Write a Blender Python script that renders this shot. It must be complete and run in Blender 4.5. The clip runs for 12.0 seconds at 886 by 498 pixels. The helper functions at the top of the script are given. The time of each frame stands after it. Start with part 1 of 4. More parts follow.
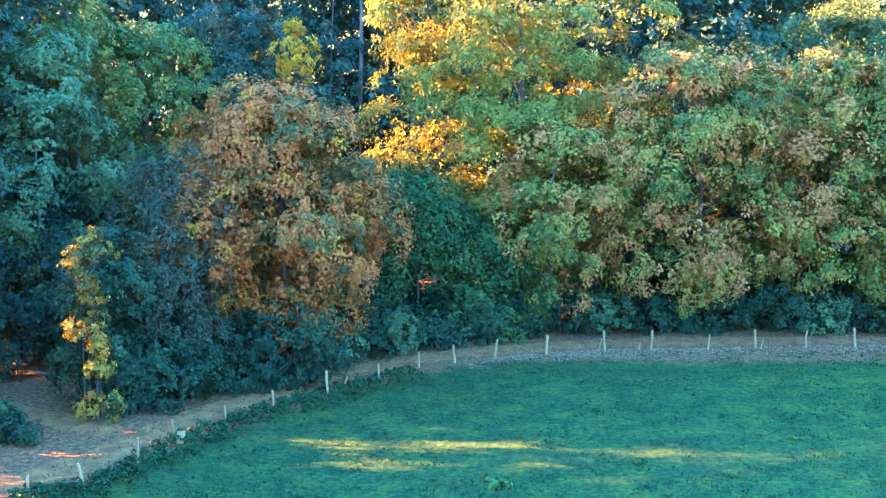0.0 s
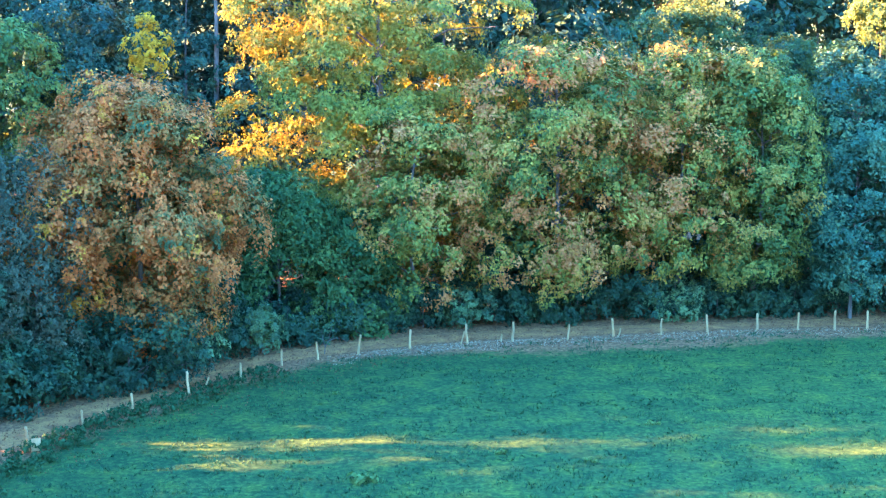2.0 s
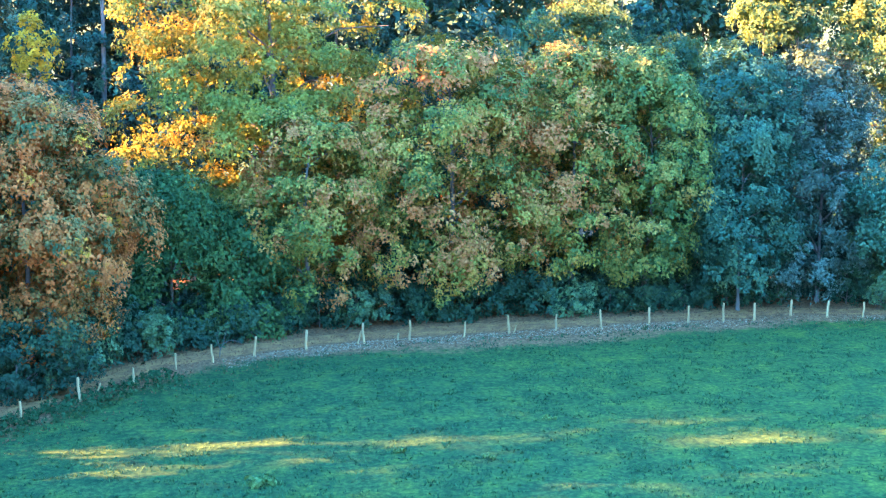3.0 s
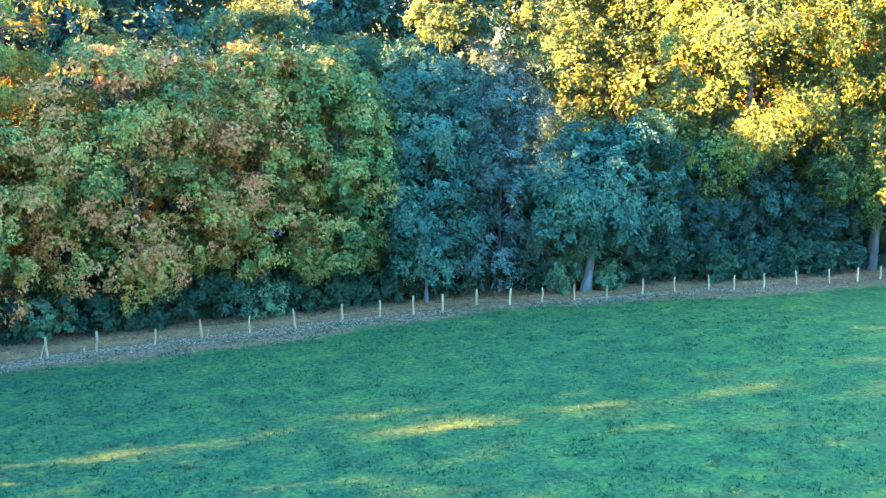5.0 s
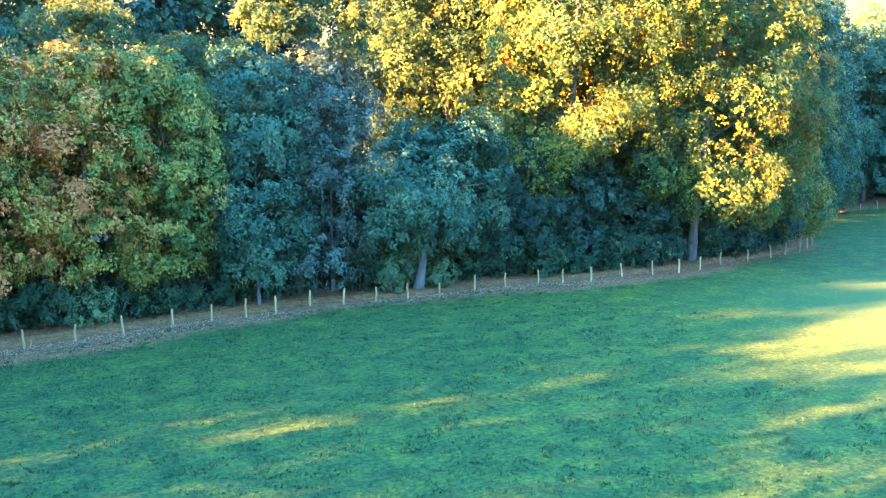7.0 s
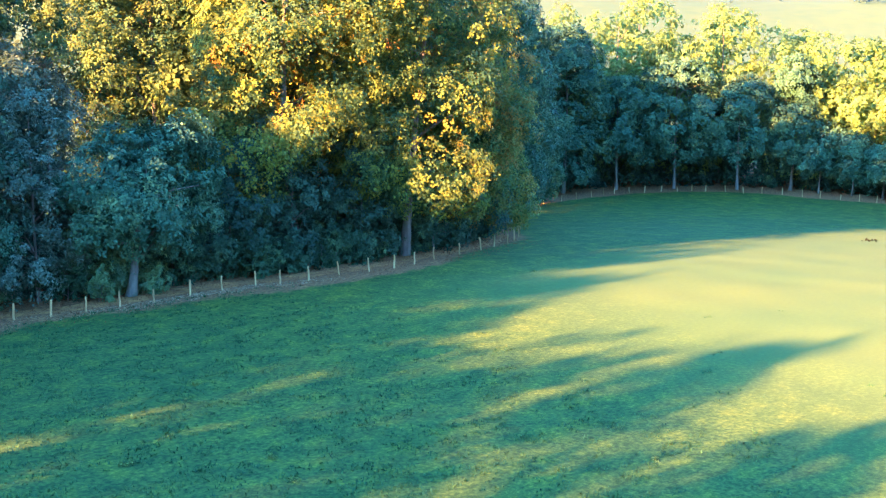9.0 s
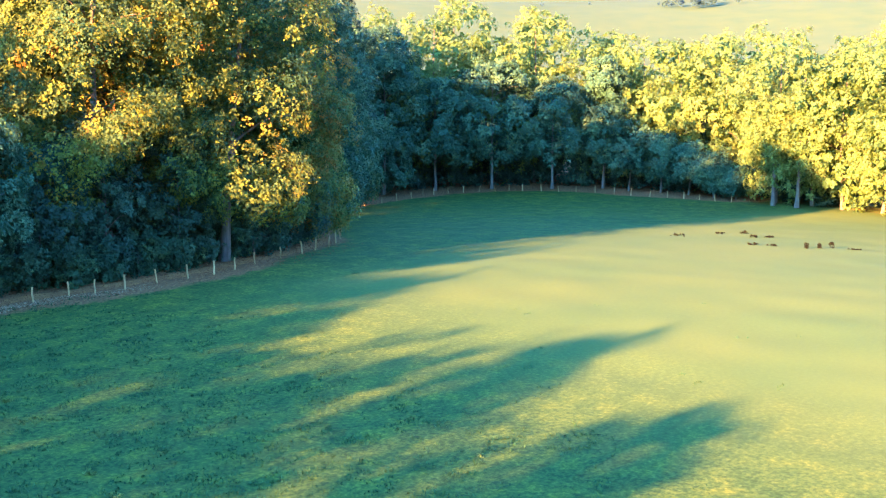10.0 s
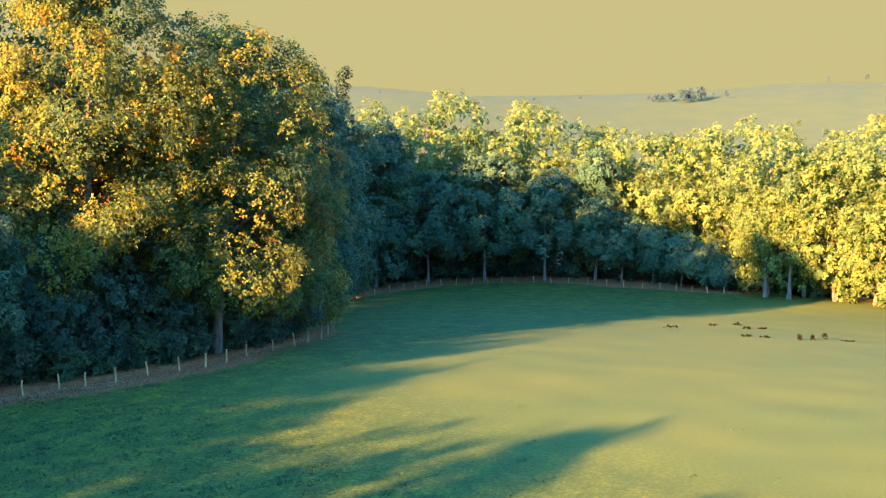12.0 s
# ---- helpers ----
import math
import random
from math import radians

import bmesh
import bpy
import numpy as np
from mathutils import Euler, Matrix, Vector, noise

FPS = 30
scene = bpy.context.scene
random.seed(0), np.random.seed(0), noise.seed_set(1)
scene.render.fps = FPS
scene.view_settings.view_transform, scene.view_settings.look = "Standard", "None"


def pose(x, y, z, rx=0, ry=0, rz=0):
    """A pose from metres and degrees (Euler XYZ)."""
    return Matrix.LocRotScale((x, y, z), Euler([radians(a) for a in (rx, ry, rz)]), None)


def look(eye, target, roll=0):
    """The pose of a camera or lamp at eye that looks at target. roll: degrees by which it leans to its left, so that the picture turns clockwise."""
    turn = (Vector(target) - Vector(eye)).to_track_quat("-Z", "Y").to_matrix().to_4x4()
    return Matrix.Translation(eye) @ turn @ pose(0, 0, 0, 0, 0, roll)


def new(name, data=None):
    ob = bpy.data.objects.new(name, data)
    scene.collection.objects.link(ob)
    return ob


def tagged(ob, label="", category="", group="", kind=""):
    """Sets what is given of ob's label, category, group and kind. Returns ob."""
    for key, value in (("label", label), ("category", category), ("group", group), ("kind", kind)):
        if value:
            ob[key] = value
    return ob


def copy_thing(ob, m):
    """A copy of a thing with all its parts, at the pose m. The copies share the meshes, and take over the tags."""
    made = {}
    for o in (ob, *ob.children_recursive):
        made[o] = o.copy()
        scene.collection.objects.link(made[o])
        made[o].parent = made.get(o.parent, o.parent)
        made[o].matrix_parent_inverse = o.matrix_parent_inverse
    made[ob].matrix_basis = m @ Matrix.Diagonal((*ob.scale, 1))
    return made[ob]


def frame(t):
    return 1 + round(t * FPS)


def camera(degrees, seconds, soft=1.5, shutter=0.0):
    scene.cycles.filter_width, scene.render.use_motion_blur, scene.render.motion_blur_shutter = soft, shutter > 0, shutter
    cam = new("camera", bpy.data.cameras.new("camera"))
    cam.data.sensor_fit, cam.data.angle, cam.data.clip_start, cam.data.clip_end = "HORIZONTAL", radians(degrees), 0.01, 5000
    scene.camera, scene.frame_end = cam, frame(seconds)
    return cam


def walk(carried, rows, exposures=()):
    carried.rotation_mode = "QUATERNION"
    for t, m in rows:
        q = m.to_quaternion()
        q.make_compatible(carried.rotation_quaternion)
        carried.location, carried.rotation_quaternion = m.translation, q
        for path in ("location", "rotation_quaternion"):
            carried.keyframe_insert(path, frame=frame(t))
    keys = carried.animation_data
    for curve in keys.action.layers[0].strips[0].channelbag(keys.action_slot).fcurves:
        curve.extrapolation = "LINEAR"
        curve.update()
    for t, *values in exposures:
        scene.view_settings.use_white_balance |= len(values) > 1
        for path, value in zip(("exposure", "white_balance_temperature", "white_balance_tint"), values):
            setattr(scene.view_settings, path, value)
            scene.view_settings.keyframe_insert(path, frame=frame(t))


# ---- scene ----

# ---------------------------------------------------------------- camera
EYE = 18.5
cam = camera(39.9, 12.0, soft=1.25)
TURNS = [  # seconds, yaw, pitch
    (0.0, 0.0, -9.45), (0.5, -1.18, -9.50), (1.0, -2.84, -9.52), (1.5, -4.48, -9.60), (2.0, -6.59, -9.67),
    (2.5, -8.39, -9.71), (3.0, -11.56, -9.72), (3.2, -13.29, -9.71), (4.8, -25.25, -9.68), (5.0, -26.22, -9.74),
    (5.5, -28.35, -9.77), (6.0, -30.70, -9.79), (6.5, -32.53, -9.79), (6.7, -33.18, -9.78), (8.3, -41.21, -9.79),
    (8.5, -42.98, -9.81), (9.0, -47.64, -9.78), (9.5, -51.95, -9.72), (10.0, -56.12, -9.67), (10.5, -56.59, -9.65),
    (11.0, -56.54, -9.24), (11.5, -56.50, -7.56), (12.0, -56.46, -5.36)]
STOPS = 6.2
walk(cam, [(t, pose(0, 0, EYE, 90 + pitch, 0, yaw)) for t, yaw, pitch in TURNS],
     exposures=[(0.0, STOPS + 0.03, 5950, 10), (2.5, STOPS + 0.12, 6080, 10), (5.5, STOPS - 0.05, 6350, 10), (6.7, STOPS - 0.1, 6500, 10), (8.5, STOPS - 0.58, 6150, 10), (9.5, STOPS - 0.92, 6150, 10),
                (10.5, STOPS - 1.15, 6150, 10), (11.0, STOPS - 1.36, 6300, 10), (12.0, STOPS - 1.69, 6600, 10)])

# ---------------------------------------------------------------- light
SUN_UP, SUN_WAY = 14.0, 97.0        # height of the sun; compass way in which its light travels (0 = +y, 90 = +x)
way = Vector((math.sin(radians(SUN_WAY)) * math.cos(radians(SUN_UP)), math.cos(radians(SUN_WAY)) * math.cos(radians(SUN_UP)), -math.sin(radians(SUN_UP))))
sun = new("sun", bpy.data.lights.new("sun", "SUN"))
sun.data.energy, sun.data.angle, sun.data.color = 3.4, radians(0.6), (1.0, 0.442, 0.142)
sun.matrix_world = look(-way * 100, (0, 0, 0))

world = bpy.data.worlds.new("sky")
scene.world = world
world.use_nodes = True
nt = world.node_tree
bg = nt.nodes["Background"]
sky = nt.nodes.new("ShaderNodeTexSky")
sky.sky_type, sky.sun_disc = "NISHITA", False
sky.sun_elevation, sky.sun_rotation = radians(SUN_UP), radians(SUN_WAY + 180)
sky.air_density, sky.dust_density, sky.ozone_density = 1.0, 0.6, 2.5
tint = nt.nodes.new("ShaderNodeMix")
tint.data_type, tint.blend_type = "RGBA", "MULTIPLY"
tint.inputs[0].default_value = 1.0
tint.inputs[7].default_value = (0.415, 1.0, 1.5, 1)
nt.links.new(sky.outputs[0], tint.inputs[6])
# warm haze low over the horizon
coord = nt.nodes.new("ShaderNodeTexCoord")
sep = nt.nodes.new("ShaderNodeSeparateXYZ")
nt.links.new(coord.outputs["Generated"], sep.inputs[0])
band = nt.nodes.new("ShaderNodeMapRange")
band.inputs[1].default_value, band.inputs[2].default_value = 0.13, 0.32
band.inputs[3].default_value, band.inputs[4].default_value = 1.0, 0.0
nt.links.new(sep.outputs[2], band.inputs[0])
haze = nt.nodes.new("ShaderNodeMix")
haze.data_type = "RGBA"
haze.inputs[7].default_value = (0.56, 0.495, 0.222, 1)
nt.links.new(band.outputs[0], haze.inputs[0])
nt.links.new(tint.outputs[2], haze.inputs[6])
nt.links.new(haze.outputs[2], bg.inputs[0])
bg.inputs[1].default_value = 0.0475

# ---------------------------------------------------------------- materials
def node_mat(name, rough=0.8):
    m = bpy.data.materials.new(name)
    m.use_nodes = True
    t = m.node_tree
    b = t.nodes["Principled BSDF"]
    b.inputs["Roughness"].default_value = rough
    b.inputs["Specular IOR Level"].default_value = 0.25
    return m, t, b


def noise_node(t, scale, detail=3.0, rough=0.55, space="Object", stretch=None, vary=False):
    c = t.nodes.new("ShaderNodeTexCoord")
    n = t.nodes.new("ShaderNodeTexNoise")
    n.inputs["Scale"].default_value, n.inputs["Detail"].default_value, n.inputs["Roughness"].default_value = scale, detail, rough
    src = c.outputs[space]
    if stretch:
        mp = t.nodes.new("ShaderNodeMapping")
        mp.inputs["Scale"].default_value = stretch
        t.links.new(src, mp.inputs[0])
        src = mp.outputs[0]
    t.links.new(src, n.inputs["Vector"])
    if vary:
        n.noise_dimensions = "4D"
        o = t.nodes.new("ShaderNodeObjectInfo")
        k = t.nodes.new("ShaderNodeMath")
        k.operation = "MULTIPLY"
        k.inputs[1].default_value = 40.0
        t.links.new(o.outputs["Random"], k.inputs[0])
        t.links.new(k.outputs[0], n.inputs["W"])
    return n


def ramp_node(t, fac, stops):
    r = t.nodes.new("ShaderNodeValToRGB")
    while len(r.color_ramp.elements) < len(stops):
        r.color_ramp.elements.new(0.5)
    for e, (p, c) in zip(r.color_ramp.elements, stops):
        e.position, e.color = p, (*c, 1)
    t.links.new(fac, r.inputs[0])
    return r


def mix_node(t, fac, a, b, blend="MIX"):
    m = t.nodes.new("ShaderNodeMix")
    m.data_type, m.blend_type = "RGBA", blend
    for sock, v in ((m.inputs[0], fac), (m.inputs[6], a), (m.inputs[7], b)):
        if isinstance(v, (int, float)):
            sock.default_value = v
        elif isinstance(v, tuple):
            sock.default_value = (*v, 1)
        else:
            t.links.new(v, sock)
    return m.outputs[2]


def bump(t, b, height, strength=0.5, distance=0.02):
    n = t.nodes.new("ShaderNodeBump")
    n.inputs["Strength"].default_value, n.inputs["Distance"].default_value = strength, distance
    t.links.new(height, n.inputs["Height"])
    t.links.new(n.outputs[0], b.inputs["Normal"])


def leaf_mat(name, stops, patch=0.28, glow=0.16, warm=1.04, cool=1.0):
    """Leaves: colour by patches of the crown and leaf by leaf, partly translucent."""
    m, t, b = node_mat(name, 0.7)
    b.inputs["Specular IOR Level"].default_value = 0.1
    big = noise_node(t, patch, 2.0, 0.55, "Object", vary=True)
    geo = t.nodes.new("ShaderNodeNewGeometry")
    tuft = t.nodes.new("ShaderNodeAttribute")
    tuft.attribute_name = "tuft"

    def madd(value, k, plus):
        m_ = t.nodes.new("ShaderNodeMath")
        m_.operation = "MULTIPLY_ADD"
        m_.inputs[1].default_value = k
        t.links.new(value, m_.inputs[0])
        if isinstance(plus, float):
            m_.inputs[2].default_value = plus
        else:
            t.links.new(plus, m_.inputs[2])
        return m_.outputs[0]

    value = madd(geo.outputs["Random Per Island"], 0.09, madd(tuft.outputs["Fac"], 0.5, madd(big.outputs[0], 0.6, -0.09)))
    ramp = ramp_node(t, value, [(p_, (c_[0] * warm, c_[1], c_[2] * cool)) for p_, c_ in stops])
    lum = t.nodes.new("ShaderNodeMapRange")
    lum.inputs[3].default_value, lum.inputs[4].default_value = 0.74, 1.4
    wob = t.nodes.new("ShaderNodeMath")
    wob.operation = "FRACT"
    mul = t.nodes.new("ShaderNodeMath")
    mul.operation = "MULTIPLY"
    mul.inputs[1].default_value = 17.3
    t.links.new(geo.outputs["Random Per Island"], mul.inputs[0])
    t.links.new(mul.outputs[0], wob.inputs[0])
    t.links.new(wob.outputs[0], lum.inputs[0])
    sc = t.nodes.new("ShaderNodeVectorMath")
    sc.operation = "SCALE"
    t.links.new(ramp.outputs[0], sc.inputs[0])
    t.links.new(lum.outputs[0], sc.inputs["Scale"])
    t.links.new(sc.outputs[0], b.inputs["Base Color"])
    tr = t.nodes.new("ShaderNodeBsdfTranslucent")
    t.links.new(sc.outputs[0], tr.inputs[0])
    mx = t.nodes.new("ShaderNodeMixShader")
    mx.inputs[0].default_value = glow
    t.links.new(b.outputs[0], mx.inputs[1])
    t.links.new(tr.outputs[0], mx.inputs[2])
    t.links.new(mx.outputs[0], t.nodes["Material Output"].inputs[0])
    return m


GREEN, DARK_GREEN = (0.1, 0.168, 0.064), (0.055, 0.110, 0.056)
LIME, GREY = (0.095, 0.145, 0.038), (0.088, 0.13, 0.088)
leaf_green = leaf_mat("leaf_green", [(0.3, DARK_GREEN), (0.5, GREEN), (0.66, (0.1, 0.155, 0.062)), (0.8, LIME)], 0.4)
leaf_bright = leaf_mat("leaf_bright_green", [(0.3, (0.055, 0.108, 0.034)), (0.45, (0.115, 0.16, 0.035)), (0.58, (0.19, 0.175, 0.034)), (0.72, (0.27, 0.18, 0.036))], 0.4)
leaf_blue = leaf_mat("leaf_blue_green", [(0.3, (0.026, 0.07, 0.038)), (0.5, (0.046, 0.108, 0.054)), (0.7, (0.075, 0.132, 0.054)), (0.82, (0.12, 0.15, 0.045))], 0.4, 0.16, 1.0, 1.12)
leaf_dark = leaf_mat("leaf_dark_green", [(0.3, (0.022, 0.05, 0.032)), (0.52, (0.034, 0.076, 0.042)), (0.7, (0.052, 0.1, 0.048)), (0.85, GREEN)], 0.28, 0.16, 1.0, 1.1)
leaf_grey = leaf_mat("leaf_grey_green", [(0.3, (0.042, 0.078, 0.052)), (0.5, (0.07, 0.11, 0.074)), (0.7, GREY), (0.82, (0.14, 0.14, 0.085))], 0.5)
leaf_mixed = leaf_mat("leaf_green_to_brown", [(0.32, (0.065, 0.1, 0.026)), (0.4, (0.135, 0.15, 0.027)), (0.47, (0.25, 0.195, 0.032)), (0.54, (0.35, 0.19, 0.036)), (0.62, (0.42, 0.165, 0.05))], 0.35)
leaf_brown = leaf_mat("leaf_brown", [(0.3, (0.05, 0.08, 0.03)), (0.4, (0.2, 0.13, 0.034)), (0.5, (0.42, 0.135, 0.032)), (0.66, (0.5, 0.14, 0.034)), (0.78, (0.5, 0.25, 0.022))], 0.5, 0.2, 1.0, 1.0)
leaf_maple = leaf_mat("leaf_maple_yellow", [(0.3, (0.1, 0.135, 0.027)), (0.42, (0.175, 0.182, 0.031)), (0.55, (0.24, 0.213, 0.032)), (0.7, (0.285, 0.208, 0.035)), (0.82, (0.34, 0.182, 0.045))], 0.4, 0.25)
leaf_oak = leaf_mat("leaf_oak_turning", [(0.3, (0.036, 0.08, 0.046)), (0.43, (0.066, 0.11, 0.044)), (0.52, (0.125, 0.158, 0.042)), (0.64, (0.165, 0.182, 0.036)), (0.73, (0.21, 0.15, 0.032)), (0.83, (0.26, 0.085, 0.03))], 0.4, 0.5, 0.95, 0.85)
leaf_ochre = leaf_mat("leaf_ochre", [(0.3, (0.045, 0.1, 0.04)), (0.45, (0.085, 0.135, 0.04)), (0.58, (0.15, 0.15, 0.038)), (0.72, (0.26, 0.15, 0.036))], 0.4, 0.4)
leaf_feather = leaf_mat("leaf_feather", [(0.3, (0.035, 0.085, 0.045)), (0.5, (0.06, 0.12, 0.05)), (0.66, (0.11, 0.14, 0.045)), (0.78, (0.2, 0.15, 0.045))], 0.3)
leaf_hazel = leaf_mat("leaf_hazel", [(0.3, (0.026, 0.066, 0.022)), (0.5, (0.045, 0.1, 0.03)), (0.7, (0.085, 0.135, 0.034))], 0.5)
leaf_gold = leaf_mat("leaf_gold", [(0.32, (0.038, 0.088, 0.048)), (0.44, (0.07, 0.115, 0.044)), (0.6, (0.1, 0.14, 0.042)), (0.8, (0.13, 0.14, 0.04))], 0.45, 0.5, 1.0, 1.0)
leaf_far = leaf_mat("leaf_far_autumn", [(0.3, (0.095, 0.165, 0.055)), (0.45, (0.15, 0.225, 0.062)), (0.65, (0.185, 0.245, 0.066)), (0.85, (0.22, 0.225, 0.062))], 0.3, 0.6, 0.95, 1.1)
# distance haze over the far trees is put into the leaf colour as blue
leaf_haze_blue = leaf_mat("leaf_haze_blue", [(0.3, (0.03, 0.075, 0.1)), (0.7, (0.042, 0.09, 0.11))], 0.05, 0.3)
leaf_ivy = leaf_mat("leaf_ivy", [(0.3, (0.018, 0.044, 0.024)), (0.5, (0.03, 0.068, 0.034)), (0.68, (0.046, 0.092, 0.038)), (0.82, (0.08, 0.125, 0.04))], 0.6)
leaf_vine = leaf_mat("leaf_vine_yellow", [(0.3, (0.05, 0.08, 0.03)), (0.45, (0.16, 0.15, 0.03)), (0.58, (0.4, 0.24, 0.03)), (0.75, (0.36, 0.16, 0.03))], 0.5)
# yellow leaves, with the sun on them put into the colour
leaf_lemon_sunlit = leaf_mat("leaf_yellow_painted_sun", [(0.3, (0.42, 0.24, 0.022)), (0.7, (0.58, 0.31, 0.024))], 0.6, 0.4)
leaf_weep = leaf_mat("leaf_weeping_grey", [(0.3, (0.026, 0.05, 0.03)), (0.5, (0.045, 0.078, 0.048)), (0.75, (0.08, 0.115, 0.068))], 0.8, 0.24, 1.35, 0.9)
leaf_needle = leaf_mat("leaf_needle", [(0.3, (0.018, 0.04, 0.03)), (0.6, (0.03, 0.06, 0.04))], 0.6, 0.05)
litter_leaf = leaf_mat("fallen_leaf", [(0.3, (0.16, 0.066, 0.03)), (0.5, (0.3, 0.13, 0.052)), (0.7, (0.44, 0.21, 0.09))], 3.0, 0.05)


def bark_mat(name, dark, light):
    m, t, b = node_mat(name, 0.9)
    n = noise_node(t, 3.0, 6.0, 0.65, "Object", (1, 1, 0.18))
    moss = noise_node(t, 0.8, 3.0)
    r = ramp_node(t, n.outputs[0], [(0.3, dark), (0.7, light)])
    g = ramp_node(t, moss.outputs[0], [(0.52, (0, 0, 0)), (0.68, (1, 1, 1))])
    t.links.new(mix_node(t, g.outputs[0], r.outputs[0], (0.07, 0.085, 0.05)), b.inputs["Base Color"])
    bump(t, b, n.outputs[0], 0.9, 0.05)
    return m


bark = bark_mat("bark", (0.06, 0.05, 0.042), (0.17, 0.145, 0.12))
bark_pale = bark_mat("bark_pale", (0.075, 0.066, 0.052), (0.19, 0.165, 0.13))

wood, t, b = node_mat("weathered_post_wood", 0.85)
n = noise_node(t, 6.0, 5.0, 0.6, "Object", (1, 1, 0.12))
r = ramp_node(t, n.outputs[0], [(0.3, (0.3, 0.17, 0.075)), (0.55, (0.55, 0.34, 0.145)), (0.75, (0.68, 0.44, 0.2))])
o = t.nodes.new("ShaderNodeObjectInfo")
r2 = ramp_node(t, o.outputs["Random"], [(0.0, (0.7, 0.7, 0.7)), (1.0, (1.0, 1.0, 1.0))])
t.links.new(mix_node(t, 1.0, r.outputs[0], r2.outputs[0], "MULTIPLY"), b.inputs["Base Color"])
bump(t, b, n.outputs[0], 0.6, 0.01)

# ground: grass, worn leaf-strewn earth along the fence and under the wood
ground_mat, t, b = node_mat("meadow", 0.95)
b.inputs["Specular IOR Level"].default_value = 0.1
sward = t.nodes.new("ShaderNodeAttribute")
sward.attribute_name = "sward"
fine = noise_node(t, 3.4, 8.0, 0.78)
mid = noise_node(t, 0.55, 5.0, 0.62)
wide = noise_node(t, 0.06, 3.0, 0.5)
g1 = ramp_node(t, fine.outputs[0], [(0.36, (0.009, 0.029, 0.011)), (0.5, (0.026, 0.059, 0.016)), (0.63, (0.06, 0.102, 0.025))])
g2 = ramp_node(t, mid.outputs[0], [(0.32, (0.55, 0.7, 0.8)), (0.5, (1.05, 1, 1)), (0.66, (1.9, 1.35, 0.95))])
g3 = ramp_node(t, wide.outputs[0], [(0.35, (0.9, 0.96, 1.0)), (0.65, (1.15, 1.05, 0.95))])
# light painted into the grass: mottled colour in shade, flat paler colour in sun
shade_side = t.nodes.new("ShaderNodeAttribute")
shade_side.attribute_name = "shade_side"
sunlit_col = mix_node(t, 0.2, (0.056, 0.093, 0.031), g1.outputs[0])
grass_col = mix_node(t, 1.0, mix_node(t, shade_side.outputs["Fac"], sunlit_col, mix_node(t, 1.0, g1.outputs[0], g2.outputs[0], "MULTIPLY")), mix_node(t, sward.outputs["Fac"], g3.outputs[0], mix_node(t, 1.0, g3.outputs[0], (1.3, 1.18, 0.86), "MULTIPLY")), "MULTIPLY")
e1 = noise_node(t, 4.0, 6.0, 0.7)
earth = ramp_node(t, e1.outputs[0], [(0.34, (0.06, 0.034, 0.016)), (0.5, (0.18, 0.082, 0.034)), (0.66, (0.36, 0.168, 0.064))])
att = t.nodes.new("ShaderNodeAttribute")
att.attribute_name = "worn"
brk = noise_node(t, 0.9, 5.0, 0.7)
sm = t.nodes.new("ShaderNodeMath")
sm.operation = "ADD"
t.links.new(att.outputs["Fac"], sm.inputs[0])
t.links.new(brk.outputs[0], sm.inputs[1])
mr = t.nodes.new("ShaderNodeMapRange")
mr.inputs[1].default_value, mr.inputs[2].default_value = 0.85, 1.12
t.links.new(sm.outputs[0], mr.inputs[0])
dry = t.nodes.new("ShaderNodeAttribute")
dry.attribute_name = "dry"
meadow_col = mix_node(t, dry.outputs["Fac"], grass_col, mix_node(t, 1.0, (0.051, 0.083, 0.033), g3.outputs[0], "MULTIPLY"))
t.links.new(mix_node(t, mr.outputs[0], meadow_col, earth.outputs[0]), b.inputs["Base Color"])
bump(t, b, fine.outputs[0], 0.13, 0.05)

path_mat, t, b = node_mat("trodden_path", 0.9)
n1 = noise_node(t, 1.2, 6.0, 0.65)
n2 = noise_node(t, 9.0, 4.0, 0.7)
r = ramp_node(t, n1.outputs[0], [(0.3, (0.16, 0.062, 0.021)), (0.5, (0.28, 0.115, 0.034)), (0.72, (0.43, 0.185, 0.052))])
r2 = ramp_node(t, n2.outputs[0], [(0.35, (0.65, 0.65, 0.65)), (0.6, (1.1, 1.1, 1.1))])
t.links.new(mix_node(t, 1.0, r.outputs[0], r2.outputs[0], "MULTIPLY"), b.inputs["Base Color"])
bump(t, b, n2.outputs[0], 0.6, 0.03)

# ---------------------------------------------------------------- the lie of the land
def smooth(a, b_, v):
    s = np.clip((v - a) / (b_ - a), 0, 1)
    return s * s * (3 - 2 * s)


def land(x, y):
    """Height of the ground: a flat meadow that dips towards its far end, a bank under the wood, a far hillside."""
    x, y = np.asarray(x, float), np.asarray(y, float)
    d = np.hypot(x, y)
    z = -8.2 * smooth(75, 220, d)
    z = z + 4.0 * smooth(84, 130, y) * (1 - smooth(70, 100, x))
    east = smooth(0.1, 0.7, x / np.maximum(d, 1))
    z = z + east * (64.0 * smooth(300, 1100, d) + 8 * smooth(250, 700, d) * np.sin(x * 0.011 + 1) * np.cos(y * 0.013))
    return z


def at(x, y):
    return float(land(x, y))


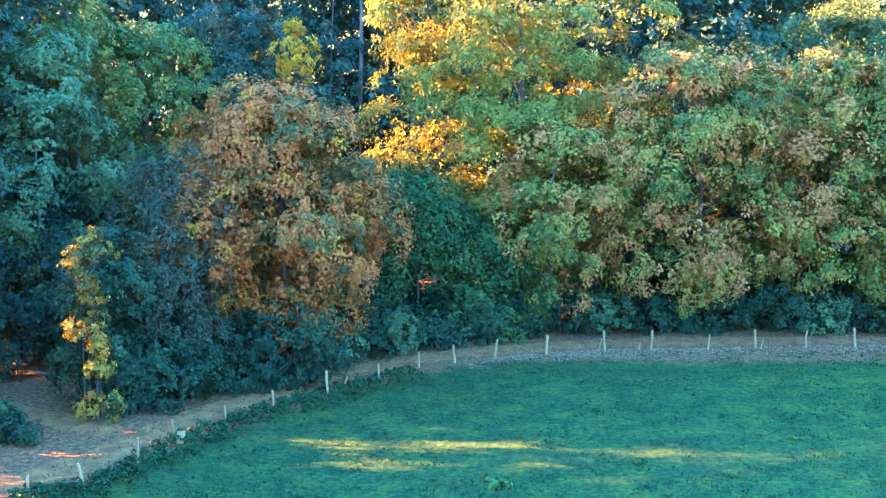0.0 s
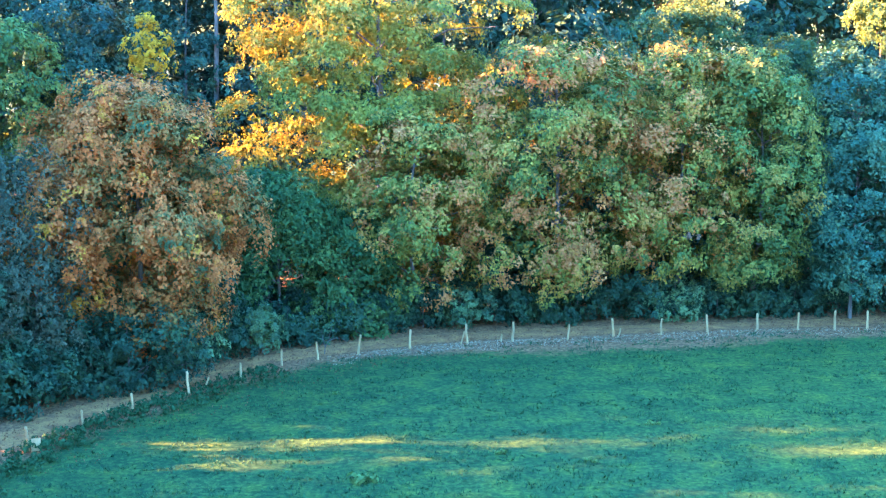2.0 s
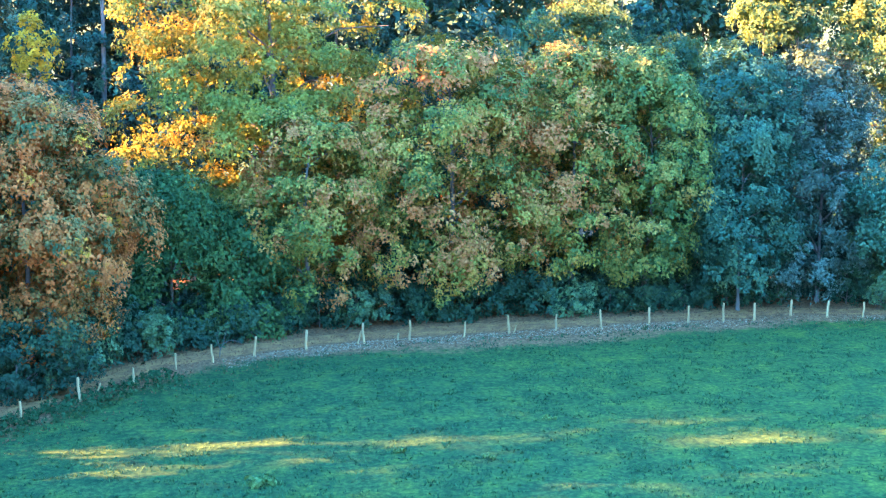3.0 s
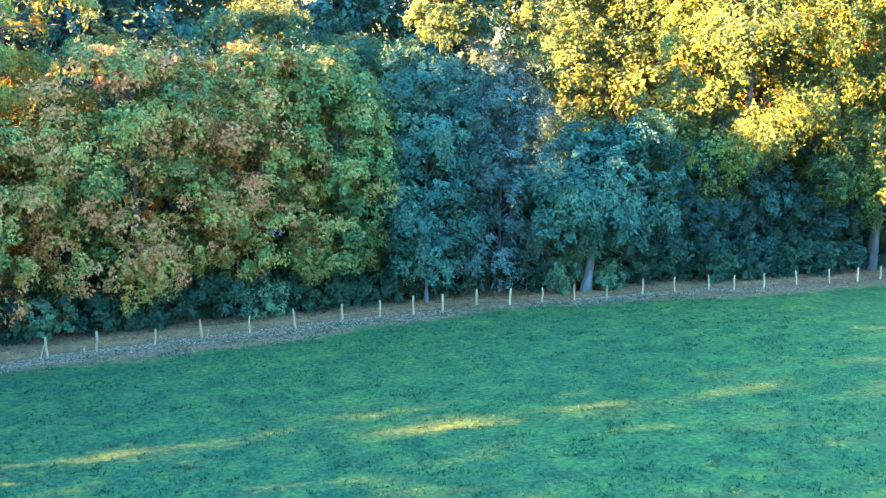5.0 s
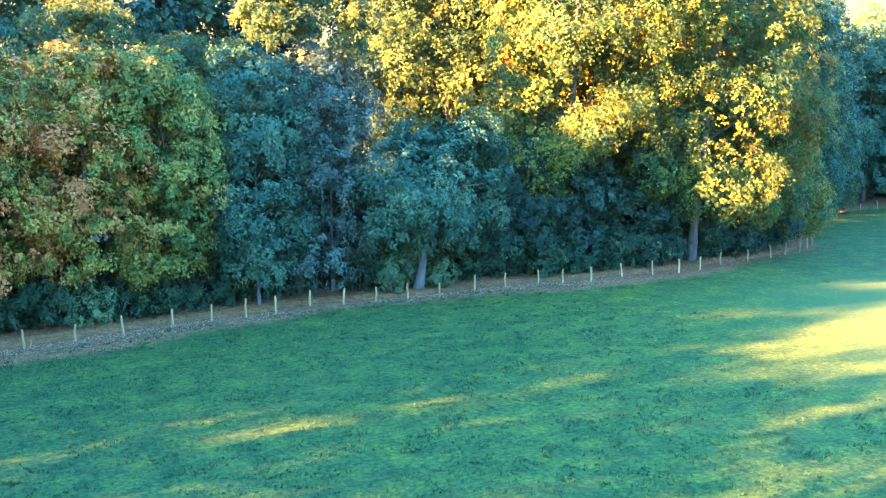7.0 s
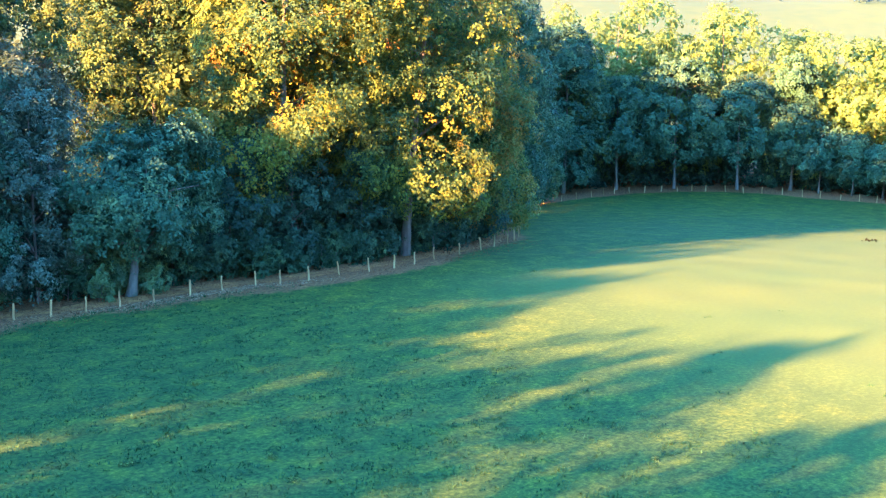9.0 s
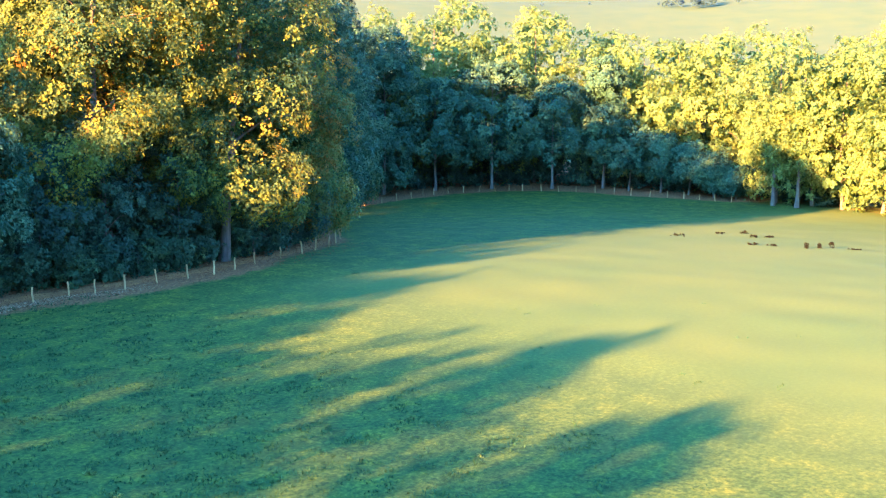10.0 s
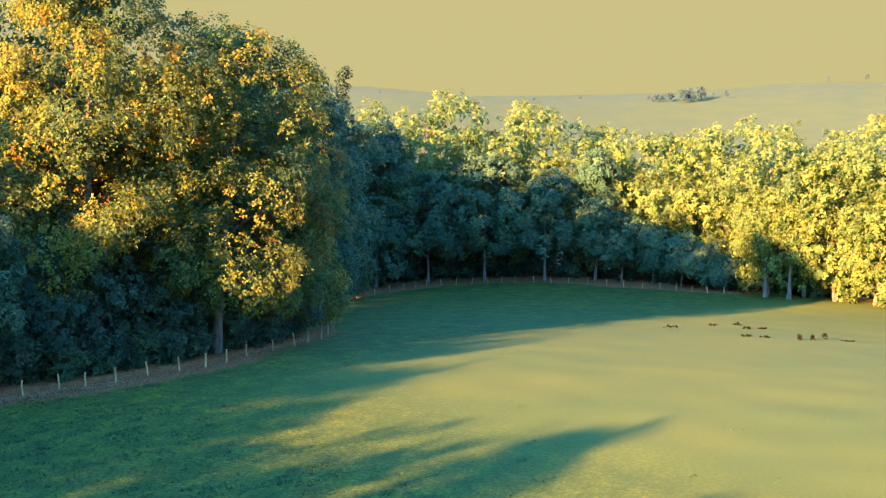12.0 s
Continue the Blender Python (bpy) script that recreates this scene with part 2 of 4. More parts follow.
NEAR_POSTS = [(-19.2, 46.6), (-17.2, 48.3), (-15.2, 49.3), (-13.7, 52.5), (-12.7, 55.4), (-10.8, 58.4), (-8.8, 61.0), (-6.2, 63.7), (-3.6, 66.3), (-1.4, 69.0),
              (0.7, 70.1), (3.1, 71.0), (6.3, 72.2), (9.95, 72.9), (12.8, 73.1), (16.4, 73.4), (19.4, 73.7), (22.5, 73.7), (25.6, 73.8),
              (29.0, 74.1), (31.8, 74.2), (34.3, 74.2), (36.6, 74.3), (39.6, 75.0), (41.8, 74.1), (44.3, 73.8), (47.1, 73.9), (49.5, 73.3), (52.8, 73.5),
              (55.8, 73.6), (59.0, 73.5), (60.7, 72.6), (63.1, 72.0), (66.6, 72.2), (69.8, 72.0), (72.5, 71.7), (75.7, 72.4), (79.6, 73.7)]
CORNER_POSTS = [(84.0, 74.5), (88.0, 75.3), (91.2, 76.4), (94.3, 77.2), (98.4, 79.6), (102.5, 82.3), (106.0, 85.0), (110.0, 88.5), (115.0, 93.0), (120.5, 98.0), (126.5, 103.5), (133.0, 109.0), (140.0, 114.0), (147.0, 117.4)]
FAR_POSTS = [(154.1, 118.7), (159.4, 119.1), (164.0, 119.4), (168.8, 119.8), (173.6, 120.8), (176.0, 120.1), (179.1, 119.1), (181.6, 117.6), (184.4, 116.0), (186.2, 113.7), (188.8, 112.4),
             (190.3, 110.5), (191.7, 107.3), (192.4, 104.2), (194.0, 101.5), (194.6, 98.0), (194.7, 94.3), (194.9, 91.2), (195.2, 87.7), (194.7, 84.2), (194.9, 81.3), (194.5, 78.3), (194.0, 75.3), (193.9, 72.5)]
FENCE = NEAR_POSTS + CORNER_POSTS + FAR_POSTS
line = np.array(FENCE)
# the wood's edge runs on past the fence's far end and, at the near end, bends round towards the camera's side
EDGE = np.array([(-30.0, 20.0), (-26.0, 34.0), (-22.0, 43.0)] + FENCE[1::3] + [(197.0, 62.0), (192.0, 48.0), (185.0, 32.0), (172.0, 0.0)])


def off_line(pts, poly):
    """Signed distance of points from a polyline; positive on its left."""
    best, sign = np.full(len(pts), 1e9), np.ones(len(pts))
    for a, c in zip(poly[:-1], poly[1:]):
        e = c - a
        u = np.clip(((pts - a) @ e) / (e @ e), 0, 1)
        q = pts - a - u[:, None] * e
        d = np.hypot(q[:, 0], q[:, 1])
        s = np.sign(e[0] * q[:, 1] - e[1] * q[:, 0])
        hit = d < best
        best[hit], sign[hit] = d[hit], s[hit]
    return best * np.where(sign == 0, 1, sign)


def mesh_of(name, verts, faces, mats, smooth_faces=False):
    """A mesh from arrays; faces all have the same number of corners."""
    verts, faces = np.asarray(verts, np.float32), np.asarray(faces, np.int32)
    me = bpy.data.meshes.new(name)
    k = faces.shape[1]
    me.vertices.add(len(verts))
    me.vertices.foreach_set("co", verts.ravel())
    me.loops.add(faces.size)
    me.loops.foreach_set("vertex_index", faces.ravel())
    me.polygons.add(len(faces))
    me.polygons.foreach_set("loop_start", np.arange(0, faces.size, k, dtype=np.int32))
    if smooth_faces:
        me.polygons.foreach_set("use_smooth", np.ones(len(faces), bool))
    me.update(calc_edges=True)
    for m in mats if isinstance(mats, (list, tuple)) else [mats]:
        me.materials.append(m)
    return me


def part(name, me, parent, label=""):
    ob = new(name, me)
    ob.parent = parent
    return tagged(ob, label)


def grow(a, b_, step, ends, far):
    """Grid lines: even between a and b_, then ever wider out to far."""
    mid_ = np.arange(a, b_ + 0.1, step)
    out = step * 1.25 ** np.arange(1, ends)
    right = b_ + np.cumsum(out)
    left = a - np.cumsum(out)
    right, left = right[right < far], left[left > -far]
    return np.concatenate([[-far], left[::-1], mid_, right, [far]])


xs, ys = grow(-40, 215, 1.25, 40, 4000), grow(-10, 135, 1.25, 40, 4000)
gx, gy = np.meshgrid(xs, ys, indexing="ij")
pts = np.stack([gx.ravel(), gy.ravel()], 1)
gz = land(pts[:, 0], pts[:, 1])
lumps = np.array([noise.noise((x * 0.22, y * 0.22, 3.1)) if abs(x) < 260 and abs(y) < 200 else 0.0 for x, y in pts])
gz = gz + 0.10 * lumps
nx, ny = gx.shape
idx = np.arange(nx * ny).reshape(nx, ny)
quads = np.stack([idx[:-1, :-1].ravel(), idx[1:, :-1].ravel(), idx[1:, 1:].ravel(), idx[:-1, 1:].ravel()], 1)
me = mesh_of("ground", np.column_stack([pts, gz]), quads, ground_mat, True)
dist = off_line(pts, EDGE)
patchy = np.array([noise.noise((x * 0.07, y * 0.07, 9.0)) if abs(x) < 260 and abs(y) < 200 else 0.0 for x, y in pts])
belt = 0.5 + 2.6 * smooth(2, 14, pts[:, 0]) * (0.75 + 0.9 * patchy) - 2.0 * smooth(36, 40, pts[:, 0]) * (1 - smooth(43, 47, pts[:, 0])) - 2.6 * smooth(76, 86, pts[:, 0])
worn = np.clip(0.55 + (dist + belt) * 0.28, 0, 1) * (np.abs(pts[:, 0]) < 240) * (np.abs(pts[:, 1]) < 200) * (1 - 0.6 * smooth(180, 188, pts[:, 0]) * (1 - smooth(68, 73, pts[:, 1])))
a = me.attributes.new("worn", "FLOAT", "POINT")
a.data.foreach_set("value", worn.astype(np.float32))
# 1 on the meadow's shaded side, falling to 0 where the sun reaches
a = me.attributes.new("shade_side", "FLOAT", "POINT")
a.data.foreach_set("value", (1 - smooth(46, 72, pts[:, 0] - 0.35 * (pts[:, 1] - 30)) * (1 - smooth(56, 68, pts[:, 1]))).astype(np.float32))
# tint weight: grass turns yellower towards +x, with a patchy drift
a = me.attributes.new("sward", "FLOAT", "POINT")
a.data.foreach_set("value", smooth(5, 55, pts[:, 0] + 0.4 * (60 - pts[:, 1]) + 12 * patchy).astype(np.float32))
a = me.attributes.new("dry", "FLOAT", "POINT")
a.data.foreach_set("value", smooth(230, 330, np.hypot(pts[:, 0], pts[:, 1])).astype(np.float32))
tagged(new("ground", me), "green meadow, sunlit and shaded grass coloured apart, with a leaf-strewn worn edge along the wood", "meadow", kind="structure")


def ribbon(name, centre, width, mat, lift, seed, label, category):
    """A strip along a line of plan points, with uneven edges, laid on the ground."""
    rng = np.random.default_rng(seed)
    c = np.array(centre, float)
    seg = np.hypot(*np.diff(c, axis=0).T)
    s = np.concatenate([[0], np.cumsum(seg)])
    u = np.arange(0, s[-1], 0.7)
    p = np.stack([np.interp(u, s, c[:, 0]), np.interp(u, s, c[:, 1])], 1)
    for _ in range(4):
        p[1:-1] = (p[:-2] + 2 * p[1:-1] + p[2:]) / 4
    tan = np.gradient(p, axis=0)
    tan /= np.hypot(tan[:, 0], tan[:, 1])[:, None]
    nrm = np.stack([-tan[:, 1], tan[:, 0]], 1)
    fade = np.clip(np.minimum(np.arange(len(p)), len(p) - 1 - np.arange(len(p))) / 3.0, 0, 1)
    cols = []
    for k in np.linspace(-1, 1, 7):
        w = width / 2 * k * (1 + (abs(k) > 0.9) * rng.normal(0, 0.12, len(p)))
        q = p + nrm * w[:, None]
        z = land(q[:, 0], q[:, 1]) + 0.10 * np.array([noise.noise((x * 0.22, y * 0.22, 3.1)) for x, y in q])
        cols.append(np.column_stack([q, z + lift * fade - 0.04 * (1 - fade) - 0.05 * (abs(k) > 0.9)]))
    v = np.stack(cols, 1)
    i = np.arange(v.shape[0] * 7).reshape(-1, 7)
    f = np.stack([i[:-1, :-1].ravel(), i[:-1, 1:].ravel(), i[1:, 1:].ravel(), i[1:, :-1].ravel()], 1)[:, ::-1]
    return tagged(new(name, mesh_of(name, v.reshape(-1, 3), f, mat, True)), label, category, kind="structure")


near = np.array([p for p in FENCE if p[0] < 112])
tan = np.gradient(near, axis=0)
tan /= np.hypot(tan[:, 0], tan[:, 1])[:, None]
mid_path = near + np.stack([-tan[:, 1], tan[:, 0]], 1) * 2.1
mid_path = [(-34.0, 36.0), (-26.5, 43.5)] + [tuple(p) for p in mid_path[1::2]]
ribbon("path", mid_path, 2.2, path_mat, 0.05, 1, "trodden grey earth footpath between fence and wood", "path")
ribbon("path", [(-15.5, 56.5), (-18.5, 58.6), (-22.0, 60.2), (-27.0, 62.5), (-33.0, 66.0), (-40.0, 72.0)], 2.2, path_mat, 0.075, 2, "sandy side path forking off into the wood", "path")

# ---------------------------------------------------------------- leaves and wood
def tube(points, radii, sides=7):
    """A tapered tube through points."""
    p, r = np.asarray(points, float), np.asarray(radii, float)
    tan_ = np.gradient(p, axis=0)
    tan_ /= np.linalg.norm(tan_, axis=1)[:, None] + 1e-9
    ref = np.where(np.abs(tan_[:, 2:3]) > 0.9, np.array([[1.0, 0, 0]]), np.array([[0, 0, 1.0]]))
    a_ = np.cross(tan_, ref)
    a_ /= np.linalg.norm(a_, axis=1)[:, None]
    b2 = np.cross(tan_, a_)
    ang = np.linspace(0, 2 * np.pi, sides, endpoint=False)
    v = p[:, None] + r[:, None, None] * (np.cos(ang)[None, :, None] * a_[:, None] + np.sin(ang)[None, :, None] * b2[:, None])
    i = np.arange(len(p) * sides).reshape(len(p), sides)
    j = np.roll(i, -1, 1)
    f = np.stack([i[:-1].ravel(), j[:-1].ravel(), j[1:].ravel(), i[1:].ravel()], 1)
    return v.reshape(-1, 3), f


def joined(pieces):
    vs, fs, n0 = [], [], 0
    for v, f in pieces:
        vs.append(v)
        fs.append(f + n0)
        n0 += len(v)
    return np.concatenate(vs), np.concatenate(fs)


def leaves(rng, centres, sizes, per, leaf, squash=0.7, out=None, hang=0.0, corners=4):
    """Tufts of kite-shaped leaves round the centres, facing mostly outwards and up."""
    k = len(centres)
    d = rng.normal(size=(k, per, 3))
    d[..., 2] = d[..., 2] * 0.8 + 0.35
    if out is not None:
        d += 0.7 * out[:, None, :]
    d /= np.linalg.norm(d, axis=2)[..., None]
    rad = sizes[:, None] * rng.uniform(0.35, 1.0, (k, per)) ** 0.6
    pos = centres[:, None] + d * rad[..., None] * np.array([1, 1, squash])
    pos[..., 2] -= hang * rng.uniform(0, 1, (k, per)) ** 1.5 * sizes[:, None]
    pos, nrm = pos.reshape(-1, 3), (d + rng.normal(0, 0.24, d.shape)).reshape(-1, 3)
    nrm /= np.linalg.norm(nrm, axis=1)[:, None]
    tip = rng.normal(size=pos.shape)
    tip[:, 2] -= 0.5 + hang
    tip -= nrm * (tip * nrm).sum(1)[:, None]
    tip /= np.linalg.norm(tip, axis=1)[:, None]
    side = np.cross(nrm, tip)
    s = leaf * rng.uniform(0.6, 1.35, len(pos))[:, None]
    fold = nrm * s * 0.12
    if corners == 3:
        s = s * 1.25
        v = np.stack([pos - tip * s * 0.4 - side * s * 0.42, pos - tip * s * 0.3 + side * s * 0.45, pos + tip * s * 0.62], 1)
        return v.reshape(-1, 3), np.arange(len(pos) * 3).reshape(-1, 3)
    v = np.stack([pos - tip * s * 0.55, pos + side * s * 0.36 + fold, pos + tip * s * 0.55, pos - side * s * 0.36 + fold], 1)
    return v.reshape(-1, 3), np.arange(len(pos) * 4).reshape(-1, 4)


def crown_centres(rng, n, rx, ry, z0, z1, form="round", shell=0.55):
    """Centres for tufts, thick towards the outside of a lumpy crown; gives also the way out."""
    u = rng.uniform(0, 1, n * 2)
    if form == "round":
        prof = np.sqrt(np.clip(1 - (2 * u - 0.9) ** 2 / 1.25, 0.05, 1))
    elif form == "skirt":
        prof = np.clip(1.08 - 0.75 * u ** 1.5, 0.1, 1) * np.clip(0.55 + 3 * u, 0, 1)
    elif form == "cone":
        prof = np.clip(1.0 - u, 0.03, 1)
    else:
        prof = np.sqrt(np.clip(1 - (2 * u - 1) ** 2, 0.05, 1)) * 0.6 + 0.4
    ang = rng.uniform(0, 2 * np.pi, n * 2)
    seed = rng.uniform(0, 90)
    lump = np.array([noise.noise((math.cos(a_) * 1.7 + seed, math.sin(a_) * 1.7, w * 3.2)) for a_, w in zip(ang, u)])
    r = prof * (1 + 0.38 * lump) * (shell + (1 - shell) * rng.uniform(0, 1, n * 2) ** 0.5)
    gap = np.array([noise.noise((math.cos(a_) * 3.1 + seed, math.sin(a_) * 3.1 + 5, w * 6.0)) for a_, w in zip(ang, u)])
    keep = np.nonzero(gap > -0.22)[0][:n]
    ang, u, r = ang[keep], u[keep], r[keep]
    c = np.stack([np.cos(ang) * r * rx, np.sin(ang) * r * ry, z0 + (z1 - z0) * u], 1)
    o_ = np.stack([np.cos(ang), np.sin(ang), (u - 0.4) * 1.2], 1)
    return c, o_


def trunk_mesh(rng, height, radius, lean=(0, 0), targets=(), mat=None, forks=0):
    k = np.linspace(0, 1, 9)
    bend = rng.normal(0, 0.02 * height, 2)
    p = np.stack([lean[0] * k + bend[0] * np.sin(k * 3), lean[1] * k + bend[1] * np.sin(k * 3), -0.4 + (height + 0.4) * k], 1)
    r = radius * (1.02 - 0.85 * k) * (1 + 0.5 * np.exp(-k * 16))
    pieces = [tube(p, r, 9)]
    for q in targets:
        q = np.asarray(q, float)
        h = np.clip((q[2] - 0.35 * np.hypot(q[0], q[1])) / height, 0.22, 0.9)
        s0 = np.array([np.interp(h, k, p[:, j]) for j in range(3)])
        w = np.linspace(0, 1, 6)[:, None]
        pts_ = s0 + (q - s0) * w
        pts_[:, 2] += np.sin(w[:, 0] * np.pi) * 0.12 * np.linalg.norm(q - s0)
        pts_[1:-1] += rng.normal(0, 0.15, (4, 3))
        r0 = np.interp(h, k, r) * 0.5
        pieces.append(tube(pts_, r0 * (1 - 0.85 * w[:, 0]) + 0.012, 5))
    v, f = joined(pieces)
    return mesh_of("trunk", v, f, mat or bark, True)


def sprays(rng, centres, faces_, radii, per, leaf, droop=0.35, loose=0.4):
    """Flat drooping sprays of small pointed leaves round the centres, each spray facing its own way."""
    k = len(centres)
    ref = np.where(np.abs(faces_[:, 2:3]) > 0.9, np.array([[1.0, 0, 0]]), np.array([[0, 0, 1.0]]))
    t1 = np.cross(faces_, ref)
    t1 /= np.linalg.norm(t1, axis=1)[:, None]
    t2 = np.cross(faces_, t1)
    ang, r = rng.uniform(0, 2 * np.pi, (k, per)), np.sqrt(rng.uniform(0, 1, (k, per)))
    flat = (np.cos(ang) * r)[..., None] * t1[:, None] + (np.sin(ang) * r)[..., None] * t2[:, None]
    pos = flat * radii[:, None, None] + faces_[:, None] * (rng.normal(0, 0.3, (k, per)) * radii[:, None])[..., None]
    pos[..., 2] -= droop * r * r * radii[:, None]
    pos = (centres[:, None] + pos).reshape(-1, 3)
    nrm = (faces_[:, None] + rng.normal(0, loose, (k, per, 3))).reshape(-1, 3)
    nrm /= np.linalg.norm(nrm, axis=1)[:, None]
    tip = flat.reshape(-1, 3) + rng.normal(0, 0.6, pos.shape)
    tip[:, 2] -= 0.3 + droop
    tip -= nrm * (tip * nrm).sum(1)[:, None]
    tip /= np.linalg.norm(tip, axis=1)[:, None]
    side = np.cross(nrm, tip)
    s = leaf * rng.uniform(0.6, 1.4, len(pos))[:, None]
    v = np.stack([pos - tip * s * 0.45 - side * s * 0.48, pos - tip * s * 0.35 + side * s * 0.5, pos + tip * s * 0.75], 1)
    return v.reshape(-1, 3), np.arange(len(pos) * 3).reshape(-1, 3)


def tree(label, x, y, top, z0, rx, ry, mat, seed, name="tree", form="round", count=24000, leaf=0.15, lobe=1.5, spray=0.5, per=26, trunk=0.22, lean=(0, 0),
         bark_=None, shell=0.62, droop=0.35, squash=0.8, limbs=14, core=0.15, gaps=0.0, loose=0.32, group="trees of the wood's edge", category="tree"):
    """A tree: trunk with limbs, and a crown between the heights z0 and top above the ground.
    The crown is made of boughs (lobes); each bough carries sprays of small leaves on its outside."""
    rng = np.random.default_rng(seed)
    ob = tagged(new(name), label, category, group)
    ob.location = (x, y, at(x, y))
    n_spray = max(6, count // per)
    area = 2 * math.pi * (rx + ry) / 2 * max(top - z0, 1.0)
    n_lobe = int(np.clip(1.15 * area / (lobe * lobe * 2.2), 5, 150) * (1 - gaps))
    sx, sy = max(rx - 0.55 * lobe, 0.25 * rx), max(ry - 0.55 * lobe, 0.25 * ry)
    c, o_ = crown_centres(rng, n_lobe, sx, sy, min(z0 + 0.35 * lobe, 0.5 * (z0 + top)), max(top - 0.7 * lobe, 0.55 * (z0 + top)), form, shell)
    n_lobe = len(c)
    c[:, :2] += np.array(lean) * (c[:, 2:3] / top)
    big = np.minimum(lobe, 0.8 * rx) * np.exp(rng.normal(0, 0.32, n_lobe))
    pick = rng.choice(n_lobe, min(limbs, n_lobe), replace=False)
    part("trunk", trunk_mesh(rng, top * 0.88, trunk, lean, c[pick] * 0.95, bark_), ob)
    # which bough each spray grows on, and where on it
    own = rng.choice(n_lobe, n_spray, p=big ** 2 / (big ** 2).sum())
    d = rng.normal(size=(n_spray, 3)) + 0.75 * o_[own] + np.array([0, 0, 0.38])
    d /= np.linalg.norm(d, axis=1)[:, None]
    centres = c[own] + d * (big[own] * rng.uniform(0.78, 1.08, n_spray))[:, None] * np.array([1, 1, squash])
    centres[:, 2] = np.maximum(centres[:, 2], 0.15)
    face = 0.95 * d + 0.2 * o_[own] + np.array([0, 0, 0.28]) + rng.normal(0, 0.24, d.shape)
    face /= np.linalg.norm(face, axis=1)[:, None]
    v, f = sprays(rng, centres, face, spray * rng.uniform(0.6, 1.3, n_spray), per, leaf * 1.16, droop, loose)
    hue_lobe, hue_spray = rng.uniform(0, 1, n_lobe), rng.uniform(0, 1, n_spray)
    hue = np.repeat(0.62 * hue_lobe[own] + 0.36 * hue_spray, per * 3)
    # larger overlapping leaves within close the crown
    k = max(4, int(core * count / 8))
    j = rng.integers(0, n_lobe, k)
    mid_ = np.column_stack([np.array(lean) * (c[j, 2:3] / top), np.clip(c[j, 2], z0 + 0.3 * lobe, max(top - lobe, z0 + 0.3 * lobe))])
    inner = mid_ + (c[j] - mid_) * rng.uniform(0.25, 1.0, (k, 1))
    v2, f2 = leaves(rng, inner, 0.55 * big[j], 8, leaf * 1.7, squash, None, 0.0, 3)
    hue = np.concatenate([hue, np.repeat(rng.uniform(0.1, 0.5, k), 8 * 3)])
    v, f = joined([(v, f), (v2, f2)])
    me_ = mesh_of("crown", v, f, mat)
    me_.attributes.new("tuft", "FLOAT", "POINT").data.foreach_set("value", hue.astype(np.float32))
    part("crown", me_, ob)
    return ob

# ---------------------------------------------------------------- the fence
def post_mesh(seed, h, r):
    rng = np.random.default_rng(seed)
    k = np.array([-0.45, 0.0, 0.3, 0.6, 0.93, 1.0])
    z = np.where(k < 0, k, k * h)
    p = np.stack([rng.normal(0, 0.012, 6), rng.normal(0, 0.012, 6), z], 1)
    v, f = tube(p, r * np.array([1.05, 1.05, 1.0, 0.98, 0.94, 0.72]), 8)
    tip = len(v)
    v = np.vstack([v, [[p[-1, 0], p[-1, 1], h + 0.01]]])
    ring = np.arange(tip - 8, tip)
    cap = np.stack([ring, np.roll(ring, -1), np.full(8, tip), np.full(8, tip)], 1)
    me_ = bpy.data.meshes.new("post")
    me_.from_pydata(v.tolist(), [], f.tolist() + [c[:3].tolist() for c in cap])
    me_.materials.append(wood)
    return me_


fence = tagged(new("fence"), "pale weathered round timber posts along the meadow's edge", "fence")
fence.location = (0, 0, 0)
rng = np.random.default_rng(5)
post_kinds = [post_mesh(s, h, r_) for s, h, r_ in ((1, 1.22, 0.07), (2, 1.3, 0.075), (3, 1.12, 0.065), (4, 1.2, 0.08), (5, 0.98, 0.06))]
for i, (x, y) in enumerate(FENCE):
    p = part("post", post_kinds[rng.integers(0, 5)], fence)
    p.matrix_basis = pose(x, y, at(x, y) - 0.02, rng.normal(0, 3), rng.normal(3, 4), rng.uniform(0, 360))

# stub and board that lean at single posts
for x, y, tilt, h in ((-5.5, 64.6, 22, 0.75), (12.1, 73.2, 3, 0.5), (9.5, 72.7, 14, 0.9), (19.75, 73.75, 12, 0.55)):
    p = part("stub", post_mesh(int(h * 100), h, 0.05), fence, "short leaning timber stub")
    p.matrix_basis = pose(x, y, at(x, y) - 0.02, 0, tilt, 0)
board = bmesh.new()
bmesh.ops.create_cube(board, size=1, matrix=Matrix.Diagonal((0.4, 0.04, 0.6, 1)))
bmesh.ops.bevel(board, geom=board.edges[:], offset=0.01, segments=1)
bm_me = bpy.data.meshes.new("board")
board.to_mesh(bm_me)
board.free()
bm_me.materials.append(wood)
p = part("board", bm_me, fence, "pale square board at a post")
p.matrix_basis = pose(-12.35, 55.3, at(-12.2, 55.5) + 0.3, 0, 4, 20)

# ---------------------------------------------------------------- the wood's edge, from the near fork to the corner
tree("tall green false acacia with light leaf clusters", -27.5, 82.0, 24.5, 3.0, 7.0, 5.0, leaf_bright, 11, form="tall", count=42000, lobe=1.5, trunk=0.28)
tree("tall green false acacia with light leaf clusters", -20.0, 81.0, 20.5, 5.0, 5.6, 4.6, leaf_bright, 12, form="tall", count=34000, lobe=1.4, trunk=0.26)
tree("green tree beside the side path", -24.0, 72.0, 19.0, 3.5, 4.6, 4.4, leaf_green, 52, count=30000, lobe=1.3, trunk=0.2, gaps=0.15)
tree("slender dark green tree behind the side path", -13.6, 83.5, 20.5, 6.0, 4.4, 3.6, leaf_dark, 13, form="tall", count=26000, lobe=1.3, trunk=0.2)
